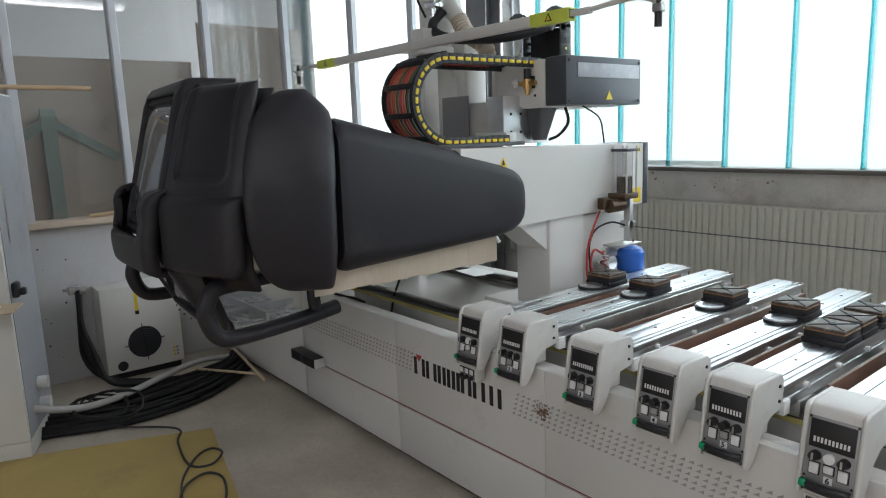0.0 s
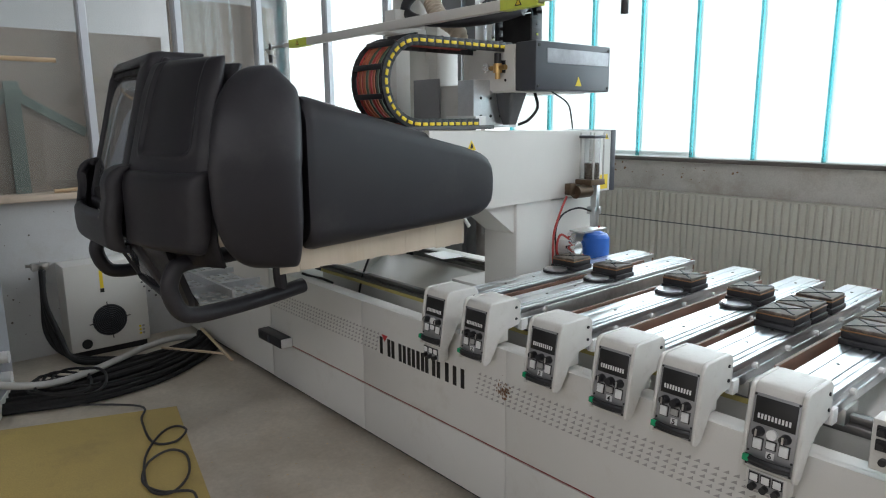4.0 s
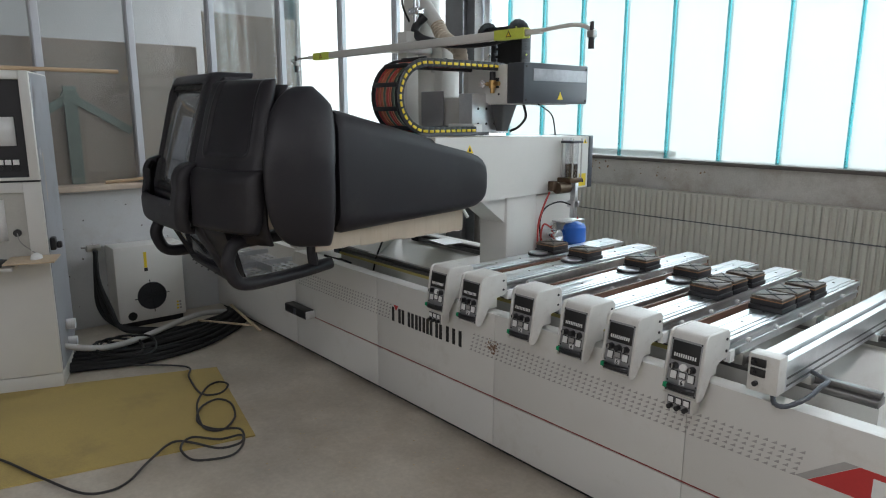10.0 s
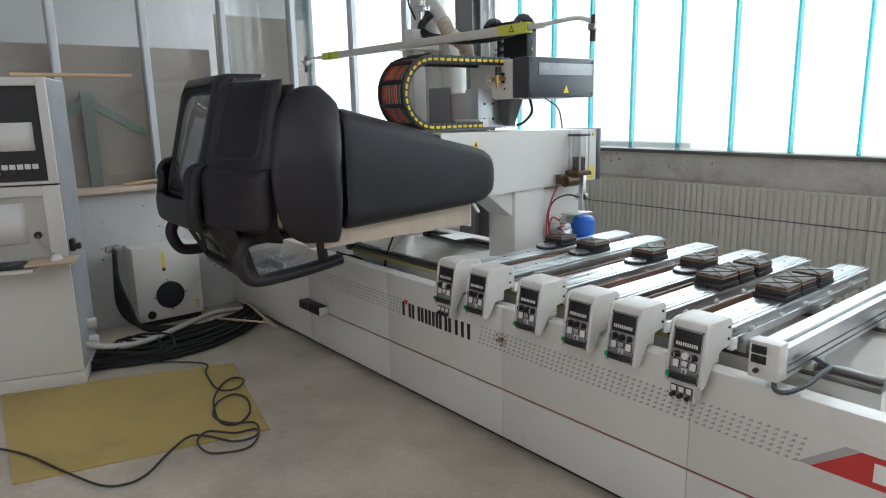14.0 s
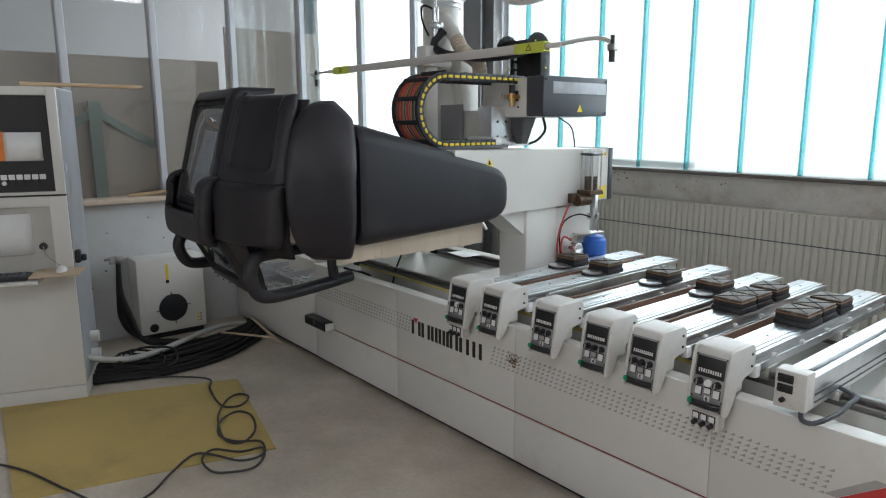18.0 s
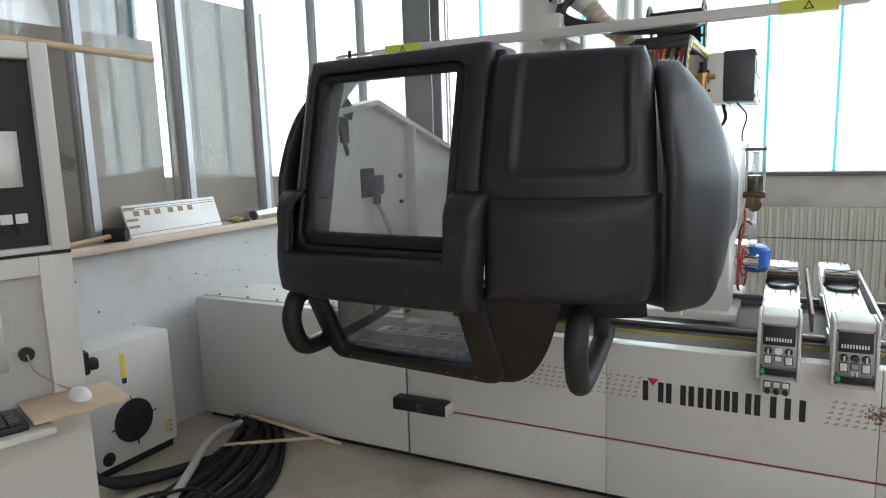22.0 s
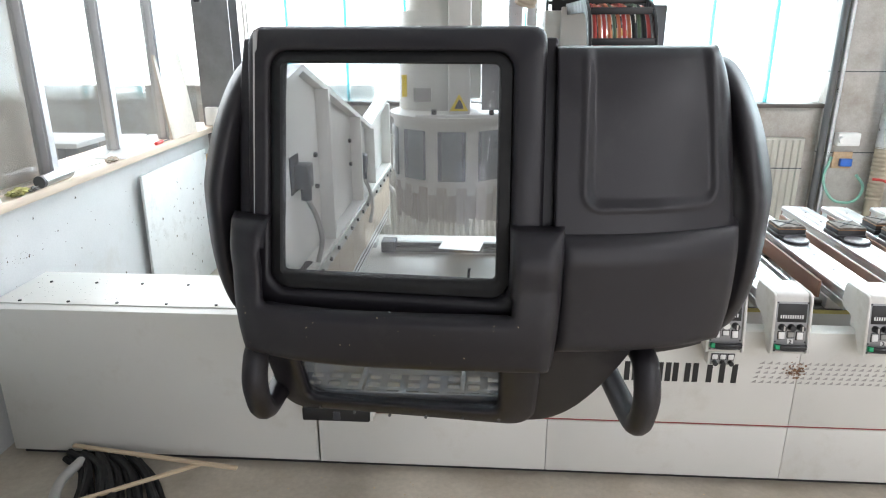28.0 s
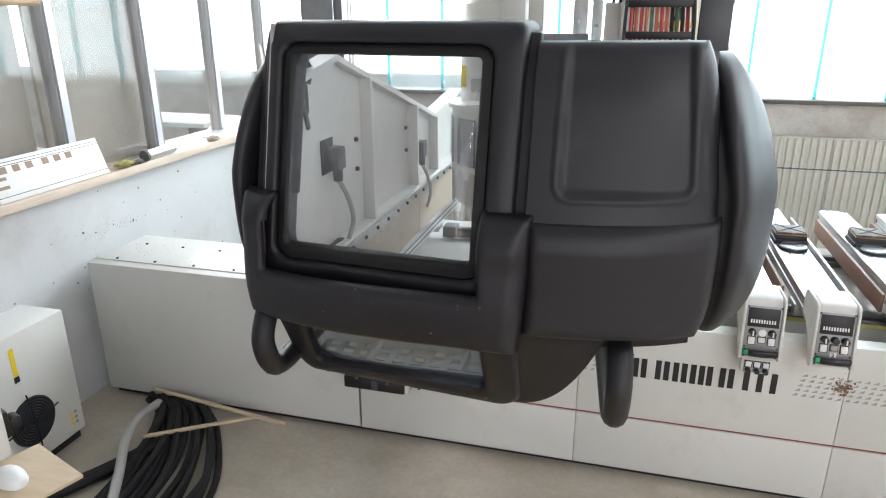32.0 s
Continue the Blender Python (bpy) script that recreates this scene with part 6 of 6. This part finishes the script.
solo("leaning_panel", moved(turned(box(-0.008, 0.008, -0.20, 0.20, 0, 0.57, 0.002), -7, "Y"), -4.735, 2.22, LZ), material("pale_weathered_plywood", (0.60, 0.54, 0.47), 0.6, vary=0.08, grain=0.06, size=3, fine=40, stretch=(0.2, 1, 1)), "pale plywood panel leaning on the ledge", "board")
solo("wall_panel", turned(box(WX + 0.02, WX + 0.038, 1.52, 2.52, 0.0, 0.985, 0.002), 1.0, "Y", (WX, 2, 0)), material("white_board_panel", (0.72, 0.73, 0.72), 0.5, vary=0.05, dirt=(0.3, 0.28, 0.24), dirt_amount=0.0, dirt_size=6), "white board standing against the parapet", "board")
solo("wood_cleat", box(WX, WX + 0.02, 2.55, 2.87, 0.78, 0.92, 0.003), WOOD, "short wooden cleat screwed to the parapet", "cleat")
solo("cover_plate", box(-4.62, -4.44, WY - 0.012, WY, 0.76, 0.90, 0.003), WHITE, "white cover plate on the concrete wall", "plate")
solo("junction_box", box(-4.86 + 0.1, -4.66, WY - 0.35, WY - 0.29, 1.14, 1.28, 0.006), WHITE, "small white junction box on the column", "box")
for x, z in ((-4.50, 0.0), (-4.47, 0.0)):
    solo("wall_conduit", tube([(x, WY - 0.02, 4.0), (x, WY - 0.02, 1.5), (x, WY - 0.02, 0.55), (x + 0.05, WY - 0.02, 0.40), (x + 0.30, WY - 0.02, 0.40)], 0.011, 8, 5), STEEL, "thin grey conduit on the wall corner", "conduit", "wall conduits")

# ---- the pier corner: ducts, sockets, hoses ----
PX, PY = 0.50, WY - 0.17
duct2 = thing("wall_duct", (PX, PY, 0), "galvanised spiral duct with a ribbed hose below", "duct")
part("sheet", cyl((PX, PY, 0.98), (PX, PY, TOP), 0.06, seg=28), GALV, duct2)
for z in (1.32, 2.35, 3.3):
    part("band", cyl((PX, PY, z), (PX, PY, z + 0.03), 0.065, seg=28), GALV, duct2)
part("ribbed_hose", tube([(PX, PY, 0.99), (PX, PY, 0.75), (PX, PY, 0.5), (PX, PY, 0.1)], 0.062, 18, 14, 0.006), material("tan_hose", (0.33, 0.29, 0.22), 0.6), duct2)
for dx, r in ((-0.43, 0.026), (-0.37, 0.018)):
    solo("pipe", cyl((PX + dx, WY - 0.09, 0.3), (PX + dx, WY - 0.09, TOP), r, seg=14), GALV if r < 0.02 else IRON, "upright service pipe beside the pier", "pipe", "service pipes")
sock = thing("socket_box", (0.25, WY - 0.09, 1.03), "white socket box with a plug on the pier", "socket")
part("box", box(0.17, 0.34, WY - 0.13, WY - 0.06, 0.985, 1.085, 0.008), WHITE, sock)
part("plug", cyl((0.19, WY - 0.17, 1.035), (0.19, WY - 0.13, 1.035), 0.026, seg=14), WHITE, sock)
solo("socket_board", box(0.18, 0.33, WY - 0.075, WY - 0.06, 0.80, 0.93, 0.003), WOOD, "small wooden board with a blue switch on the pier", "board")
solo("blue_switch", box(0.23, 0.32, WY - 0.11, WY - 0.075, 0.82, 0.88, 0.005), BLUE, "small blue plastic switch on a board", "switch")
solo("air_hose", tube([(0.15, WY - 0.12, 0.90), (0.11, WY - 0.13, 0.72), (0.20, WY - 0.15, 0.56), (0.36, WY - 0.15, 0.55), (0.42, WY - 0.14, 0.66), (0.36, WY - 0.12, 0.76)], 0.011, 9), HOSE_GREEN, "pale green air hose hanging in a loop", "hose")
solo("red_hose", tube([(0.40, WY - 0.28, 0.76), (0.50, WY - 0.30, 0.74), (0.58, WY - 0.29, 0.62), (0.62, WY - 0.27, 0.42), (0.63, WY - 0.26, 0.2), (0.62, WY - 0.27, 0.012)], 0.011, 9), WIRE_RED, "red air hose hanging by the duct", "hose")
solo("electric_panel", joined(box(0.74, 1.18, WY - 0.14, WY, 0.2, 1.06, 0.006), box(0.75, 1.17, WY - 0.15, WY - 0.14, 0.22, 1.04, 0.004)), material("old_cream_enamel", (0.50, 0.48, 0.40), 0.5, vary=0.08, dirt=(0.2, 0.17, 0.13), dirt_amount=0.03), "old cream electric panel on the wall", "panel")
solo("panel_conduit", tube([(0.60, WY - 0.05, 1.12), (0.70, WY - 0.05, 1.12), (0.72, WY - 0.05, 1.08), (0.72, WY - 0.05, 0.7), (0.72, WY - 0.05, 0.2)], 0.016, 8, 4), IRON, "dark conduit round the electric panel", "conduit")
solo("screen_sheet", turned(box(0.95, 1.9, 2.52, 2.535, 0.0, 1.66, 0.002), 0, "Z"), material("blue_grey_sheet", (0.40, 0.45, 0.47), 0.35, vary=0.06), "large blue-grey sheet standing by the wall", "sheet")
solo("thin_lath", cyl((0.66, WY - 0.06, 1.95), (0.86, WY - 0.10, 1.18), 0.012, seg=8), WOOD, "thin dark lath leaning by the window", "stick")
solo("file_tool", joined(cyl((0.58, WY - 0.09, 1.10), (0.80, WY - 0.09, 1.09), 0.006), cyl((0.80, WY - 0.09, 1.09), (0.87, WY - 0.09, 1.088), 0.011)), IRON, "thin file with a dark grip on the wall", "tool")

# ---- fluorescent fittings ----
TUBE_GLOW = glow("fluorescent_tube", (0.95, 0.98, 1.0), 9.0)
# the two southern fittings are added out of view for more top light
for tx, ty in TUBES:
    lamp = thing("fluorescent_fitting", (tx, ty, 3.58), "lit twin-tube fluorescent fitting hung from the ceiling", "lamp", "fluorescent fittings")
    part("housing", prism([(tx - 0.11, 3.66), (tx - 0.05, 3.72), (tx + 0.05, 3.72), (tx + 0.11, 3.66)], "y", ty - 0.80, ty + 0.80), WHITE, lamp)
    for dx in (-0.055, 0.055):
        part("tube", cyl((tx + dx, ty - 0.76, 3.625), (tx + dx, ty + 0.76, 3.625), 0.019, seg=12), TUBE_GLOW, lamp, "glowing tube")
    for dy in (-0.6, 0.6):
        part("hanger", cyl((tx, ty + dy, 3.72), (tx, ty + dy, TOP), 0.006, seg=6), STEEL, lamp)

# ---- specks, sawdust and small loose things ----
def flakes(n, seed, spot, small, large):
    """Many tiny uneven flakes; spot(rng) gives a place and two directions that span the surface."""
    rng, bm = random.Random(seed), bmesh.new()
    for k in range(n):
        place, a, b = spot(rng)
        turn, r = rng.uniform(0, 6.28), small + (large - small) * rng.random() ** 3
        lift = a.cross(b) * (0.0012 + 0.0003 * (k % 4))
        bm.faces.new([bm.verts.new(place + lift + (a * math.cos(turn + q) + b * math.sin(turn + q)) * r * rng.uniform(0.5, 1.3)) for q in (0, 1.2, 2.4, 3.6, 4.9)])
    return bm
X, Y, Z = Vector((1, 0, 0)), Vector((0, 1, 0)), Vector((0, 0, 1))
SAWDUST = material("pale_sawdust", (0.55, 0.44, 0.29), 0.9, vary=0.3, size=40)
SPECK = material("dark_dirt_speck", (0.12, 0.10, 0.085), 0.9, vary=0.3, size=30)
tagged(solo("sawdust", flakes(420, 21, lambda r: (Vector((r.gauss(-2.2, 0.7), -0.06 - abs(r.gauss(0, 0.45)), 0.0)), X, Y), 0.0015, 0.007), SAWDUST, "scattered pale sawdust on the concrete floor", "sawdust", smooth=False), kind="stuff")
tagged(solo("cover_dust", flakes(160, 22, lambda r: (Vector((r.uniform(-4.65, -3.45), r.uniform(0.10, 0.40), 0.748)), X, Y), 0.001, 0.004), SPECK, "dust specks on the cream end cover", "dust", smooth=False), kind="stuff")
tagged(solo("wall_specks", flakes(150, 23, lambda r: (Vector((WX, r.uniform(-1.6, 1.5), r.uniform(0.15, 1.05))), Y, Z), 0.0015, 0.009), SPECK, "dark specks on the whitewashed parapet", "stains", smooth=False), kind="stuff")
tagged(solo("board_specks", flakes(90, 24, lambda r: (Vector((WX + 0.057, min(2.5, max(1.53, r.gauss(2.1, 0.28))), min(0.95, max(0.05, r.gauss(0.55, 0.25))))), Y, Z), 0.0015, 0.012), SPECK, "dark specks on the white board panel", "stains", smooth=False), kind="stuff")
tagged(solo("foot_specks", flakes(45, 25, lambda r: (Vector((WX, r.gauss(0.3, 0.12), 0.80 + abs(r.gauss(0, 0.06)))), Y, Z), 0.0015, 0.007), SPECK, "brown splashes on the parapet over the bed end", "stains", smooth=False), kind="stuff")
def on_sill(r):
    u, z = r.uniform(-0.10, 0.68), r.choice((r.uniform(1.12, 1.24), r.gauss(1.235, 0.008)))
    y = hood_y(u, z) - 0.097 - bumper_relief(u, z)
    return Vector((U + 0.52 + 0.955 * (u - 0.52), -0.6 + 0.955 * (y + 0.6), 0.834 + 0.917 * (z - 0.80))), X, Z
tagged(solo("hood_chips", flakes(24, 26, on_sill, 0.0006, 0.0024), SAWDUST, "pale chips and dust clinging to the dark hood", "dust", smooth=False), kind="stuff")
def on_parapet(r):
    x = r.choice((r.gauss(-2.85, 0.12), r.gauss(-2.25, 0.13), r.uniform(-3.2, -1.7)))
    return Vector((x, WY, min(1.25, max(1.06, r.gauss(1.19, 0.04))))), X, Z
tagged(solo("parapet_stains", flakes(70, 27, on_parapet, 0.0015, 0.012), bpy.data.materials["rust_brown"], "brown scuffs on the parapet under the window", "stains", smooth=False), kind="stuff")
driver = thing("screwdriver", (-4.74, 1.92, LZ), "small screwdriver with a red grip on the ledge", "tool")
part("grip", cyl((-4.735, 1.78, LZ + 0.012), (-4.742, 1.88, LZ + 0.012), 0.0115, seg=12), RED, driver)
part("blade", cyl((-4.742, 1.88, LZ + 0.010), (-4.748, 2.0, LZ + 0.006), 0.004, seg=8), IRON, driver)
solo("loose_sheet", moved(turned(box(-0.11, 0.11, -0.075, 0.075, 0, 0.0012), -8, "Z"), -2.68, 0.90, 0.7685), PAPER, "white paper sheet lying on the back rail", "paper", smooth=False)
